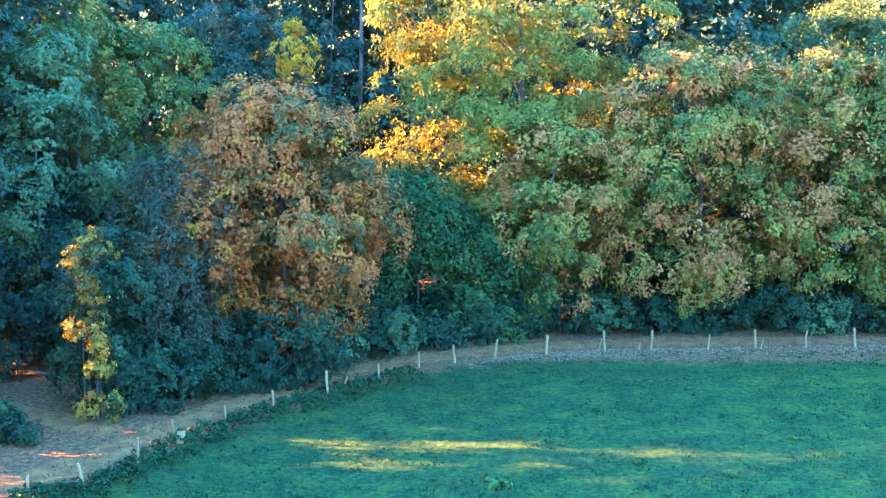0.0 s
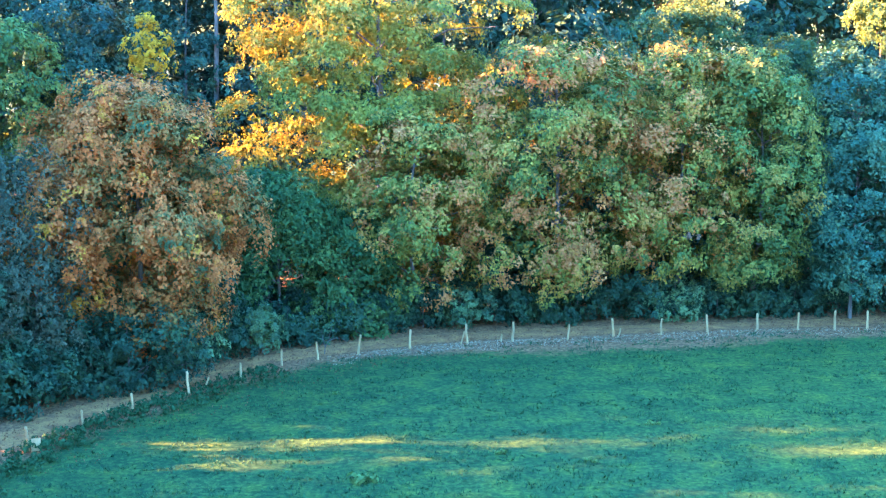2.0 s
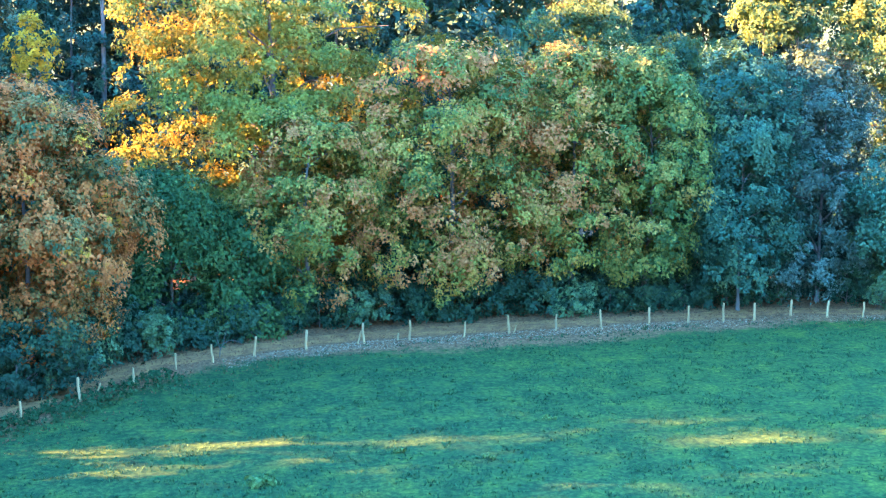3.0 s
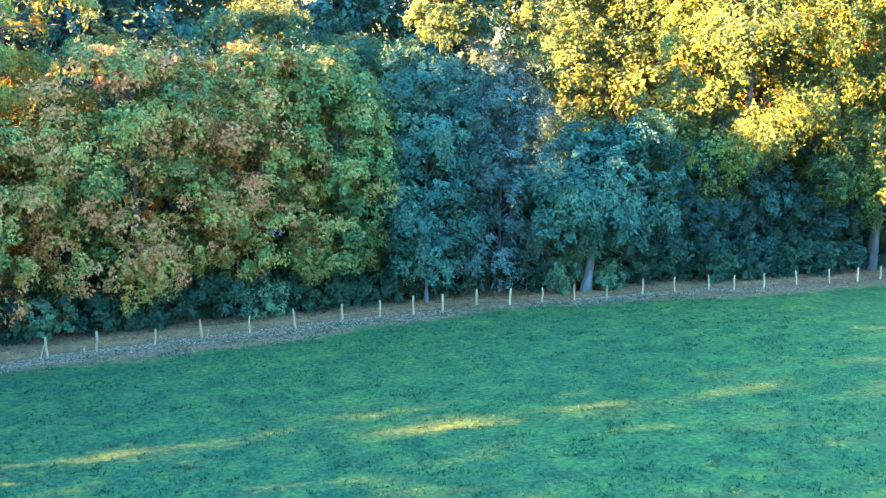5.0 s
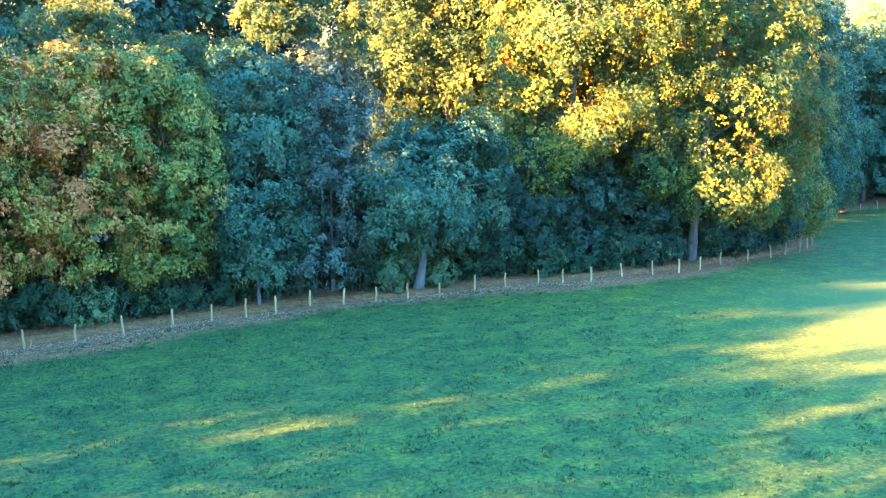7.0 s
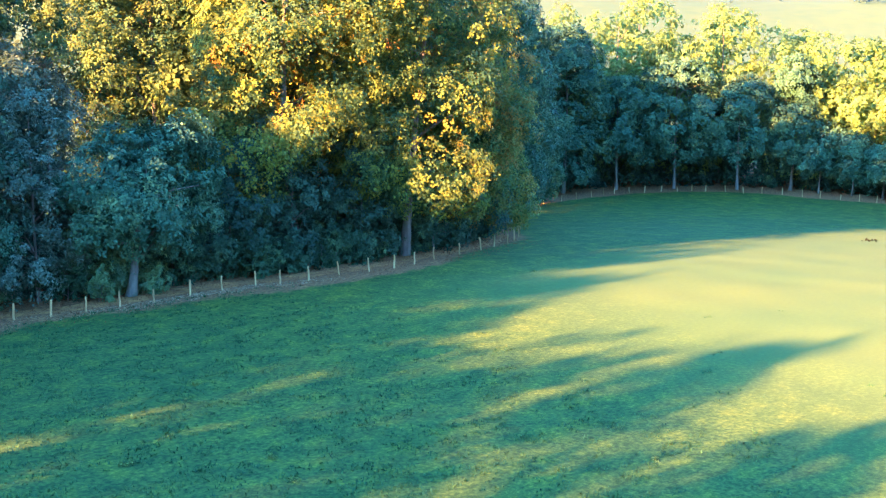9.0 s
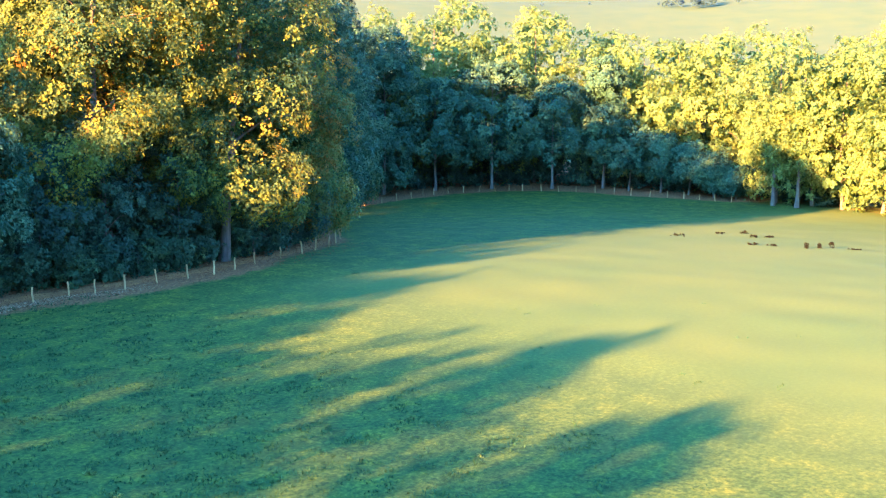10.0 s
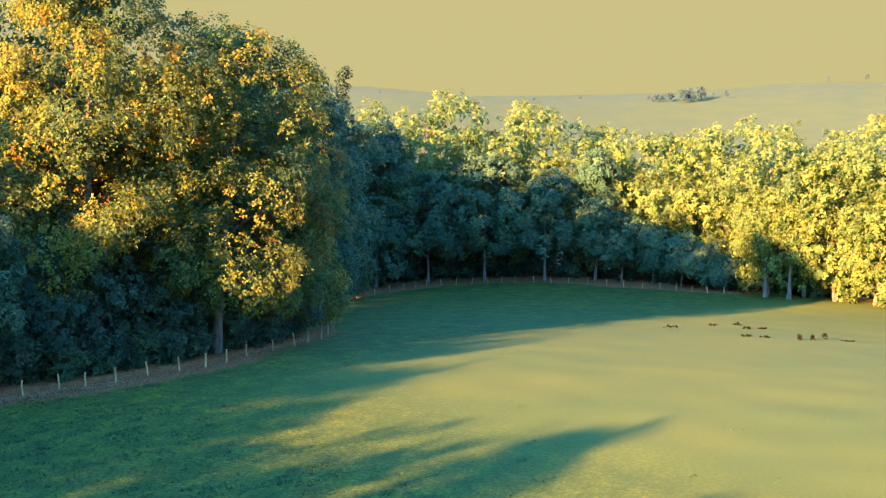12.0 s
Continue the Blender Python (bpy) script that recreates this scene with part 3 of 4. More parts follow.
tree("slender young tree, its yellow top leaves coloured as if sunlit", -9.4, 79.0, 19.8, 16.2, 1.4, 1.0, leaf_lemon_sunlit, 59, count=1500, spray=0.36, leaf=0.15, lobe=0.55, trunk=0.09, limbs=8, core=0.05)
# added tree, mostly above view: its high crown shades the meadow by the fence
tree("slender tall green tree added above the side path to shade the meadow", -24.0, 76.8, 30.0, 17.0, 3.0, 2.5, leaf_bright, 60, count=9000, lobe=1.1, trunk=0.2, form="tall", limbs=10)
for x, y, h, sd in ((-21.8, 70.0, 8.0, 81), (-26.0, 67.6, 8.5, 82), (-25.0, 73.0, 9.0, 83)):
    tree("dark young tree in the gloom beside the side path", x, y, h, 0.3, 2.9, 2.2, leaf_dark, sd, count=7000, lobe=0.9, trunk=0.1, limbs=8)
tree("shrubby tree hung with grey weeping twigs", -14.4, 64.4, 13.2, 0.6, 2.9, 2.6, leaf_weep, 14, count=20000, leaf=0.1, lobe=1.1, spray=0.42, droop=1.9, squash=1.3, trunk=0.14)
tree("dark ivy-clad shrub overgrown with yellowing vine", -17.0, 60.6, 9.2, 0.1, 2.1, 1.7, leaf_ivy, 15, count=15000, leaf=0.11, lobe=0.8, spray=0.36, form="tall", trunk=0.12, name="shrub", category="shrub")
for x, y, h, r_, sd in ((-17.2, 58.7, 9.3, 0.8, 16), (-17.6, 58.6, 5.7, 1.05, 17), (-17.1, 58.5, 3.5, 0.6, 18), (-16.8, 58.3, 1.6, 1.1, 19), (-17.3, 58.6, 7.6, 0.45, 20), (-16.9, 58.5, 4.6, 0.4, 21), (-17.9, 58.8, 8.6, 0.5, 22)):
    tree("yellow and orange climbing vine on a dark shrub", x, y, h, max(h - 1.3, 0.1), r_, 0.5, leaf_vine, sd, count=760, leaf=0.11, lobe=0.35, spray=0.26, per=20, trunk=0.025, limbs=5, core=0.02, name="vine", category="climbing plant")
tree("rounded brown and orange autumn hornbeam", -9.3, 69.0, 16.4, 2.6, 6.2, 4.6, leaf_brown, 17, count=60000, gaps=-0.45, core=0.3, leaf=0.13, lobe=1.15, spray=0.45, trunk=0.2, droop=0.6, squash=0.95)
tree("green saplings at the foot of a brown tree", -9.5, 65.0, 4.6, 0.0, 4.2, 1.8, leaf_ivy, 18, count=9000, leaf=0.12, lobe=0.8, spray=0.4, name="shrub", category="shrub", trunk=0.06)
tree("narrow pale green young spire of a tree", -6.7, 72.5, 14.2, 4.5, 1.4, 1.2, leaf_bright, 19, count=4200, leaf=0.12, lobe=0.6, spray=0.35, form="tall", trunk=0.1, limbs=8)
tree("bare-stemmed tall tree, greyish trunk against the dark wood", -7.7, 104.0, 36.0, 28.0, 3.5, 3.5, leaf_green, 20, count=7000, trunk=0.32, limbs=9, lean=(0.8, 0), bark_=bark_pale)
tree("bare-stemmed tall tree, greyish trunk against the dark wood", -5.5, 107.0, 36.0, 28.0, 3.3, 3.5, leaf_dark, 21, count=7000, trunk=0.3, limbs=9)
tree("broad maple turning yellow and russet, layered boughs", 5.2, 85.6, 26.3, 2.8, 10.6, 7.2, leaf_maple, 22, count=80000, loose=0.36, leaf=0.155, lobe=1.7, spray=0.62, form="tall", squash=0.55, droop=0.5, trunk=0.4, limbs=26)
tree("dark green hazel with drooping sprays", -1.6, 77.0, 11.0, 0.1, 5.0, 2.8, leaf_hazel, 23, form="skirt", count=24000, leaf=0.14, lobe=1.0, spray=0.7, squash=0.5, droop=0.9, trunk=0.13)
tree("low dark green hazel with drooping sprays", 3.0, 77.6, 8.6, 0.1, 3.6, 2.4, leaf_hazel, 123, form="skirt", count=13000, leaf=0.14, lobe=0.9, spray=0.65, squash=0.5, droop=0.9, trunk=0.1)
tree("green and brown mottled hornbeam", 7.6, 78.6, 14.6, 2.0, 5.2, 4.2, leaf_mixed, 24, count=34000, leaf=0.14, lobe=1.2, trunk=0.2)
tree("broad field maple, green with yellow-brown tufts", 16.6, 79.5, 18.8, 2.6, 7.6, 5.4, leaf_mixed, 25, count=56000, leaf=0.14, lobe=1.4, trunk=0.26)
tree("brown and green mottled hornbeam", 25.2, 79.3, 18.4, 3.2, 4.8, 4.4, leaf_mixed, 26, count=34000, leaf=0.14, lobe=1.25, trunk=0.2)
tree("yellow-topped tree behind the front row", 28.0, 88.5, 22.0, 8.0, 6.0, 4.4, leaf_gold, 27, count=26000, lobe=1.7, trunk=0.24)
tree("yellow-topped tree behind the front row", 36.6, 88.0, 19.5, 8.0, 5.6, 4.0, leaf_gold, 57, count=24000, lobe=1.6, trunk=0.24)
tree("fresh green rounded tree beside the path", 30.3, 79.2, 18.0, 1.8, 4.4, 4.2, leaf_bright, 28, count=34000, leaf=0.14, lobe=1.3, trunk=0.2)
tree("blue-green dense leafy tree", 37.9, 80.5, 18.0, 2.0, 4.8, 4.2, leaf_blue, 29, count=34000, leaf=0.14, lobe=1.4, trunk=0.24)
tree("blue-green low bushy tree", 36.8, 77.4, 12.6, 1.0, 3.5, 2.6, leaf_blue, 30, count=18000, leaf=0.13, lobe=1.1, trunk=0.12)
tree("grey-leaved dark tree with bare stems showing", 45.4, 84.6, 18.5, 3.0, 5.6, 3.6, leaf_grey, 31, count=28000, lobe=1.2, trunk=0.24, form="tall", gaps=0.2)
tree("shorter grey-leaved tree in front of dark stems", 44.0, 79.6, 15.5, 0.8, 4.4, 3.4, leaf_grey, 58, count=26000, leaf=0.125, lobe=1.1, trunk=0.16)
tree("leaning pale-barked oak with a blue-green crown", 49.6, 76.4, 12.6, 3.2, 7.0, 4.2, leaf_blue, 32, count=46000, leaf=0.14, lobe=1.35, trunk=0.36, lean=(2.2, 0), bark_=bark_pale, form="tall", limbs=10)
tree("tall oak with sunlit pale yellow leaf clusters", 63.0, 92.4, 32.0, 4.5, 9.6, 6.6, leaf_gold, 33, count=70000, loose=0.36, leaf=0.165, lobe=2.1, spray=0.62, trunk=0.42)
tree("tall oak turning gold, orange and rust", 69.0, 80.0, 33.5, 5.0, 10.0, 7.0, leaf_oak, 34, count=72000, leaf=0.17, lobe=2.2, spray=0.66, loose=0.36, trunk=0.45, gaps=0.12)
tree("tall corner oak turning gold and orange", 80.0, 77.8, 30.0, 4.0, 9.0, 7.0, leaf_oak, 35, count=66000, leaf=0.17, lobe=2.2, spray=0.66, loose=0.36, trunk=0.42, lean=(1, -3.0), gaps=0.1)
tree("oak at the wood's corner with ochre outer boughs", 89.5, 81.0, 24.5, 2.2, 7.0, 6.0, leaf_ochre, 36, count=46000, leaf=0.165, lobe=1.6, spray=0.6, trunk=0.34, lean=(0.5, -3.5))
for x, y, h, mat_, sd in ((61.0, 79.0, 11.5, leaf_dark, 71), (66.8, 78.6, 13.5, leaf_dark, 72), (74.5, 77.8, 12.0, leaf_dark, 73), (85.0, 78.8, 9.0, leaf_dark, 74), (93.0, 81.0, 9.5, leaf_dark, 75), (100.0, 86.0, 10.0, leaf_dark, 76)):
    tree("dark green young tree under the oaks", x, y, h, 0.6, 4.0, 2.6, mat_, sd, count=13000, leaf=0.15, lobe=1.2, trunk=0.12, limbs=8)
tree("green young hornbeam at the wood's corner", 101.0, 86.0, 12.5, 0.6, 4.8, 4.4, leaf_bright, 37, count=36000, leaf=0.16, lobe=1.2, spray=0.7, droop=0.8, squash=0.6, trunk=0.2)
tree("tall blue-green leafy tree", 113.5, 95.0, 28.5, 1.5, 6.6, 6.0, leaf_blue, 38, count=34000, leaf=0.19, lobe=1.5, spray=0.65, trunk=0.28, squash=1.0)
tree("tall blue-green leafy tree", 126.0, 104.0, 29.5, 2.0, 6.4, 6.0, leaf_blue, 53, count=26000, leaf=0.2, lobe=1.6, spray=0.7, trunk=0.28)
tree("tall blue-green leafy tree", 139.0, 112.0, 30.5, 2.5, 6.4, 6.0, leaf_blue, 54, count=24000, leaf=0.21, lobe=1.6, spray=0.7, trunk=0.3)
tree("dark spruce top rising over the wood", 159.0, 125.0, 37.5, 10.0, 3.6, 3.6, leaf_needle, 39, form="cone", count=9000, leaf=0.26, lobe=0.9, spray=0.7, droop=0.6, trunk=0.28, category="conifer")

tree("feathery hornbeam, green with ochre tips", 151.0, 119.5, 16.0, 0.6, 5.9, 5.0, leaf_feather, 40, count=30000, leaf=0.2, lobe=1.3, spray=0.85, droop=0.8, squash=0.6, trunk=0.2)
tree("tall slender blue-green tree of the far edge", 171.0, 127.5, 29.5, 1.5, 6.6, 6.0, leaf_blue, 41, count=36000, leaf=0.22, lobe=1.5, spray=0.75, squash=1.0, trunk=0.3, bark_=bark_pale)
for x, y, top, z0, r_, sd in ((181.5, 123.5, 20.5, 5.0, 7.4, 42), (189.5, 116.5, 23.5, 5.6, 8.4, 43), (196.0, 107.5, 20.0, 5.0, 6.4, 44), (201.5, 100.0, 24.0, 3.5, 4.4, 45)):
    tree("round-crowned blue-green tree with a bare pale trunk", x, y, top, z0, r_, r_ * 0.9, leaf_blue, sd, count=22000, leaf=0.25, lobe=1.6, spray=0.8, trunk=0.26, bark_=bark_pale)
for x, y, top, r_, sd in ((201.0, 94.5, 12.5, 4.2, 46), (201.5, 88.5, 11.0, 4.0, 47), (201.0, 83.0, 9.5, 3.6, 48), (200.0, 78.0, 7.6, 3.2, 49), (199.0, 73.6, 5.4, 2.6, 50)):
    tree("low blue-green tree of the shaded far edge", x, y, top, 0.25 * top, r_, r_ * 0.9, leaf_blue, sd, count=11000, leaf=0.24, lobe=1.3, spray=0.7, trunk=0.16, bark_=bark_pale)

for x, y, sd in ((193.5, 65.2, 61), (192.4, 61.0, 62)):
    tree("broad sunlit tree with a pale bare trunk", x, y, 17.0, 5.0, 5.4, 5.0, leaf_far, sd, count=12000, leaf=0.27, lobe=1.7, spray=0.8, loose=0.8, trunk=0.36, bark_=bark_pale)
for x, y, top, sd in ((40.2, 82.6, 24.0, 63), (47.0, 81.8, 23.0, 64), (43.2, 83.0, 24.5, 65)):
    tree("slender bare-stemmed tree with a small top", x, y, top, top - 5.5, 1.9, 1.8, leaf_gold, sd, count=3600, leaf=0.17, lobe=0.9, trunk=0.17, limbs=8, bark_=bark_pale)

# low growth between the trees and the path: separate bushes, ivy and bramble
rng = np.random.default_rng(21)
edge_near = np.array([p for p in FENCE if p[0] < 112])
seg = np.concatenate([[0], np.cumsum(np.hypot(*np.diff(edge_near, axis=0).T))])
tan = np.gradient(edge_near, axis=0)
tan /= np.hypot(tan[:, 0], tan[:, 1])[:, None]
u = 14.5
while u < seg[-1]:
    x, y = np.interp(u, seg, edge_near[:, 0]), np.interp(u, seg, edge_near[:, 1])
    tx, ty = np.interp(u, seg, tan[:, 0]), np.interp(u, seg, tan[:, 1])
    d = 4.6 + rng.uniform(0, 0.8)
    tall = rng.uniform(2.5, 3.6)
    if not 41.5 < x < 44.5:
        tree("dense dark ivy and bramble bush beside the path", x - ty * d, y + tx * d, tall, 0.0, 2.0, 1.4, leaf_ivy if rng.random() < 0.8 else leaf_green, int(u * 10), name="bush",
             count=3600, leaf=0.12, lobe=0.7, spray=0.34, squash=1.0, trunk=0.05, limbs=4, group="bushes under the trees", category="bush")
    if rng.random() < 0.6:
        tree("tall dark undergrowth bush beneath the trees", x - ty * (d + 3.2), y + tx * (d + 3.2), tall * rng.uniform(1.5, 2.0), 0.0, 2.3, 1.7, leaf_dark if rng.random() < 0.6 else leaf_ivy, int(u * 10) + 5000, name="bush",
             count=2200, leaf=0.19, lobe=0.9, trunk=0.06, limbs=4, group="bushes under the trees", category="bush")
    u += rng.uniform(1.6, 2.3)
for x, y, h, lbl in ((-21.6, 56.2, 1.3, "low dark bush in the fork of the paths"), (-20.2, 55.2, 0.9, "low dark bush in the fork of the paths"), (-22.8, 57.3, 1.6, "low dark bush in the fork of the paths"), (97.0, 84.0, 3.0, "dark bush at the wood's corner"), (-2.6, 72.3, 2.4, "light green young bush by the path"), (47.0, 76.0, 2.2, "light green sapling beside a pale trunk"), (51.5, 76.0, 1.8, "light green sapling beside a pale trunk")):
    tree(lbl, x, y, h + 0.5, 0.0, 1.0, 0.8, leaf_green if h > 1.7 else leaf_ivy, int(x * 7 + 900), name="bush", count=2600, leaf=0.1, lobe=0.45, spray=0.28, trunk=0.03, limbs=4, group="bushes under the trees", category="bush")

# ---------------------------------------------------------------- the wood behind: alike trees on shared meshes
def stock(label, mat, seed, top, z0, r_, **kw):
    return tree(label, 0, 0, top, z0, r_, r_ * 0.9, mat, seed, group="trees within the wood", **kw)


wood_kind = dict(count=4600, leaf=0.33, spray=0.78, per=18, lobe=1.7, form="tall", limbs=6, core=0.25)
stocks = [stock("tall green tree within the wood", leaf_green, 101, 27, 6, 5.0, **wood_kind),
          stock("tall dark green tree within the wood", leaf_dark, 102, 29, 5, 5.2, **wood_kind),
          stock("tall blue-green tree within the wood", leaf_blue, 103, 26, 5, 5.0, **wood_kind),
          stock("tall golden tree within the wood", leaf_gold, 104, 28, 8, 5.2, **wood_kind),
          stock("tall green-brown tree within the wood", leaf_mixed, 105, 26, 6, 5.0, **wood_kind)]
near_dark = stock("tall dark tree at the wood's near edge", leaf_dark, 108, 29, 4, 5.0, count=15000, leaf=0.2, spray=0.6, lobe=1.5, form="tall", limbs=10)
young = stock("young leafy undergrowth tree near the side path", leaf_dark, 107, 9, 0.2, 3.2, count=5200, leaf=0.19, lobe=1.1, limbs=5)
used = set()
thicket = []


def low(x, y, size, turn):
    thicket.append((x, y, size, radians(turn)))


def grown(name, label, category, mat, spots, seed, top, r_, count, leaf, lobe, squash=0.8):
    """Growth that nobody could count: one mesh of small crowns of leaves, one at each spot (x, y, size, turn)."""
    rng = np.random.default_rng(seed)
    kinds = []
    for _ in range(4):
        c, _o = crown_centres(rng, 16, r_ - 0.5 * lobe, 0.9 * r_ - 0.5 * lobe, 0.1 * top, top - 0.7 * lobe, "round", 0.6)
        own = rng.integers(0, len(c), count // 14)
        d = rng.normal(size=(len(own), 3)) + np.array([0, 0, 0.3])
        d /= np.linalg.norm(d, axis=1)[:, None]
        mid_ = c[own] + d * lobe * rng.uniform(0.6, 1.1, (len(own), 1)) * np.array([1, 1, squash])
        v_, f_ = sprays(rng, mid_, d, 2.0 * leaf * rng.uniform(0.7, 1.3, len(own)), 14, leaf)
        kinds.append((v_, f_, np.repeat(rng.uniform(0, 1, len(own)), 14 * 3)))
    pieces, hue = [], []
    for i, (x, y, size, turn) in enumerate(spots):
        v_, f_, h_ = kinds[i % 4]
        ca, sa = math.cos(turn), math.sin(turn)
        v_ = v_ @ np.array([[ca, sa, 0], [-sa, ca, 0], [0, 0, 1]]) * size + np.array([x, y, at(x, y)])
        pieces.append((v_, f_))
        hue.append(0.6 * h_ + 0.38 * rng.uniform(0, 1))
    v_, f_ = joined(pieces)
    me_ = mesh_of(name, v_, f_, mat)
    me_.attributes.new("tuft", "FLOAT", "POINT").data.foreach_set("value", np.concatenate(hue).astype(np.float32))
    tagged(new(name, me_), label, category, kind="stuff")


def plant(ob, x, y, size=1.0, turn=0.0):
    m = pose(x, y, at(x, y), 0, 0, turn)
    if ob not in used:
        used.add(ob)
        ob.matrix_basis = m @ Matrix.Diagonal((size, size, size, 1))
        return ob
    c = copy_thing(ob, m)
    c.scale = (size, size, size)
    return c


rng = np.random.default_rng(33)
for row, (back, step) in enumerate(((15.5, 6.0), (24.0, 10.5), (33.0, 13.0))):
    u = 2.0
    while u < seg[-1] - 4:
        x, y = np.interp(u, seg, edge_near[:, 0]), np.interp(u, seg, edge_near[:, 1])
        tx, ty = np.interp(u, seg, tan[:, 0]), np.interp(u, seg, tan[:, 1])
        px, py = x - ty * back + rng.uniform(-1.5, 1.5), y + tx * back + rng.uniform(-1.5, 1.5)
        gap = (px < 15.5 and py < 114) or (18 < px < 60 and 86 < py < 103)
        if not gap:
            plant(stocks[rng.integers(0, 5)], px, py, rng.uniform(0.85, 1.12) * (0.95 + 0.06 * row) * ((0.72 if row == 0 else 0.88) if px < 54 else (1.0 if px < 76 else 0.84)), rng.uniform(0, 360))
        if row < 2 and not (px < -16 and py < 72) and not (px < 4 and py > 84):
            low(px + rng.uniform(2, 4), py - rng.uniform(0, 3), rng.uniform(0.8, 1.3), rng.uniform(0, 360))
        u += step * rng.uniform(0.8, 1.2)
# all but the first: hidden behind the oaks, added to shade the far wood
for x, y, k, size in ((75.0, 91.0, 3, 1.16), (90.0, 90.0, 1, 1.0), (96.0, 94.0, 1, 1.06), (103.0, 96.0, 1, 1.12), (104.0, 100.0, 1, 1.05), (110.0, 102.0, 0, 1.08), (121.0, 108.0, 1, 1.1), (132.0, 111.5, 1, 1.18), (133.0, 119.0, 0, 1.15)):
    plant(stocks[k], x, y, size, x * 37)
# the wood's western arm, mostly unseen trees placed to shade the meadow; those that stand open to view are leafed more
# finely
SEEN = {(-27.5, 64.0), (-29.5, 70.0), (-29.5, 76.6), (-32, 69.5), (-9, 107), (-4, 111), (1, 106), (-15, 112), (-20, 108), (12, 103), (7, 108)}
ARM = ((-33, 32.5, 2, 0.88), (-43, 34.0, 0, 0.9), (-34, 45.5, 4, 1.0), (-44, 47.0, 1, 0.95), (-33, 63.8, 0, 0.9), (-43, 65.8, 1, 0.9), (-32, 69.5, 1, 0.96), (-40, 73.5, 1, 1.0),
       (-46, 70.6, 0, 1.0), (-42, 55.0, 0, 0.92), (-34, 39.0, 0, 0.76), (-36, 52.8, 1, 0.84), (-50, 54.0, 3, 0.9), (-37, 77.5, 0, 1.0), (-52, 77.0, 1, 1.1), (-60, 83.0, 1, 1.2),
       (-64, 78.0, 1, 1.2), (-48, 82.0, 1, 1.22), (-70, 86.0, 0, 1.25), (-40, 81.0, 1, 1.2))
BACK = ((-15, 112, 1, 1.05), (-9, 107, 1, 1.0), (-4, 111, 1, 1.1), (-20, 108, 0, 1.1), (1, 106, 1, 1.0), (-28, 106, 1, 0.9), (-11, 119, 1, 1.2), (-5, 121, 1, 1.2),
        (-60, 112, 1, 1.25), (-70, 118, 1, 1.3), (-50, 109, 1, 1.1), (12, 103, 2, 1.05), (20, 103, 1, 1.1), (-36, 112, 1, 1.15))
FLANK = ((-45, 112, 0, 1.15), (-30, 119, 1, 1.2), (-22, 121, 1, 1.2), (-52, 117, 1, 1.2), (-41, 107, 1, 0.9), (7, 108, 1, 1.15), (4, 116, 1, 1.2), (-27.5, 64.0, 1, 0.8),
         (-29.5, 76.6, 1, 1.05), (-29.5, 70.0, 1, 0.94), (-38, 67.0, 1, 0.92))
for x, y, k, size in ARM + BACK + FLANK:
    plant(near_dark if (x, y) in SEEN else stocks[k], x, y, size, x * 37 % 360)
# those west of x = -30 stand unseen, added to block the low sun
for x, y, size in ((-33, 26, 1.2), (-40, 87.5, 1.45), (-41, 92, 1.45), (-40, 96.5, 1.45), (-46, 90, 1.4), (-47, 95, 1.4), (-13, 101, 1.7), (-9, 103, 1.5), (-4, 104, 1.7), (-1, 102, 1.5), (-18, 100, 1.6)):
    if x > -30:
        plant(young, x, y, size, x * 71 % 360)
    else:
        low(x, y, size, x * 71 % 360)
# unseen sparse crowns, added to filter the sun before it reaches the maple
for y, sd in ((88.5, 133), (95.5, 134), (102.5, 135)):
    tree("tall thinly leaved tree added out of view to thin the sun", -40.0, y, 37.0, 10.0, 3.0, 4.4, leaf_green, sd, count=3000, leaf=0.3, spray=1.0, per=10, lobe=1.2, form="tall", limbs=10, core=0.06, group="trees within the wood")
# two more unseen trees, added to narrow the sun streak on the meadow
tree("slender young tree added out of view to break a sun streak", -44.0, 60.0, 25.5, 15.0, 2.4, 3.4, leaf_green, 131, count=3600, leaf=0.3, spray=0.6, per=14, lobe=1.0, limbs=6, group="trees within the wood")
tree("thinly leaved young tree added out of view to dim sun patches", -39.0, 58.6, 14.0, 3.0, 2.2, 2.4, leaf_green, 132, count=1300, leaf=0.3, spray=0.6, per=10, lobe=0.8, limbs=6, core=0.05, group="trees within the wood")
# unseen shrubs, added to keep the sun off the fork of the paths
for x, y, size in ((-28.5, 53.6, 0.66), (-27.0, 57.0, 0.62), (-30.0, 55.6, 0.6), (-28.0, 60.5, 0.7), (-27.0, 63.5, 0.7), (-27.0, 48.6, 0.5), (-33.0, 57.0, 0.8), (-33.0, 53.8, 0.75), (-33.0, 60.2, 0.8), (-30.5, 57.6, 0.7), (-30.5, 59.6, 0.75), (-30.5, 61.8, 0.75), (-30.5, 64.0, 0.75), (-30.5, 66.2, 0.75)):
    low(x, y, size, x * 71 % 360)
# the dark back of the aisle behind the front row
for i, x in enumerate(np.arange(15.0, 60.0, 4.6)):
    plant(stocks[(1, 1, 2, 0)[i % 4]], x, 107.5 + 3.0 * math.sin(i * 2.1), 0.98 + 0.1 * math.sin(i * 1.3), i * 77)
    low(x + 2, 104 + 1.5 * math.sin(i * 3.0), 1.3, i * 50)
# the wood's inside behind the corner: hidden trees, sized to shade the far wood
for _ in range(16):
    u = rng.uniform(0, 1)
    plant(stocks[rng.integers(0, 3)], 104 + 42 * u + rng.uniform(-2, 2), 102 + 24 * u + rng.uniform(0, 14), rng.uniform(0.9, 1.0) + 0.2 * u, rng.uniform(0, 360))
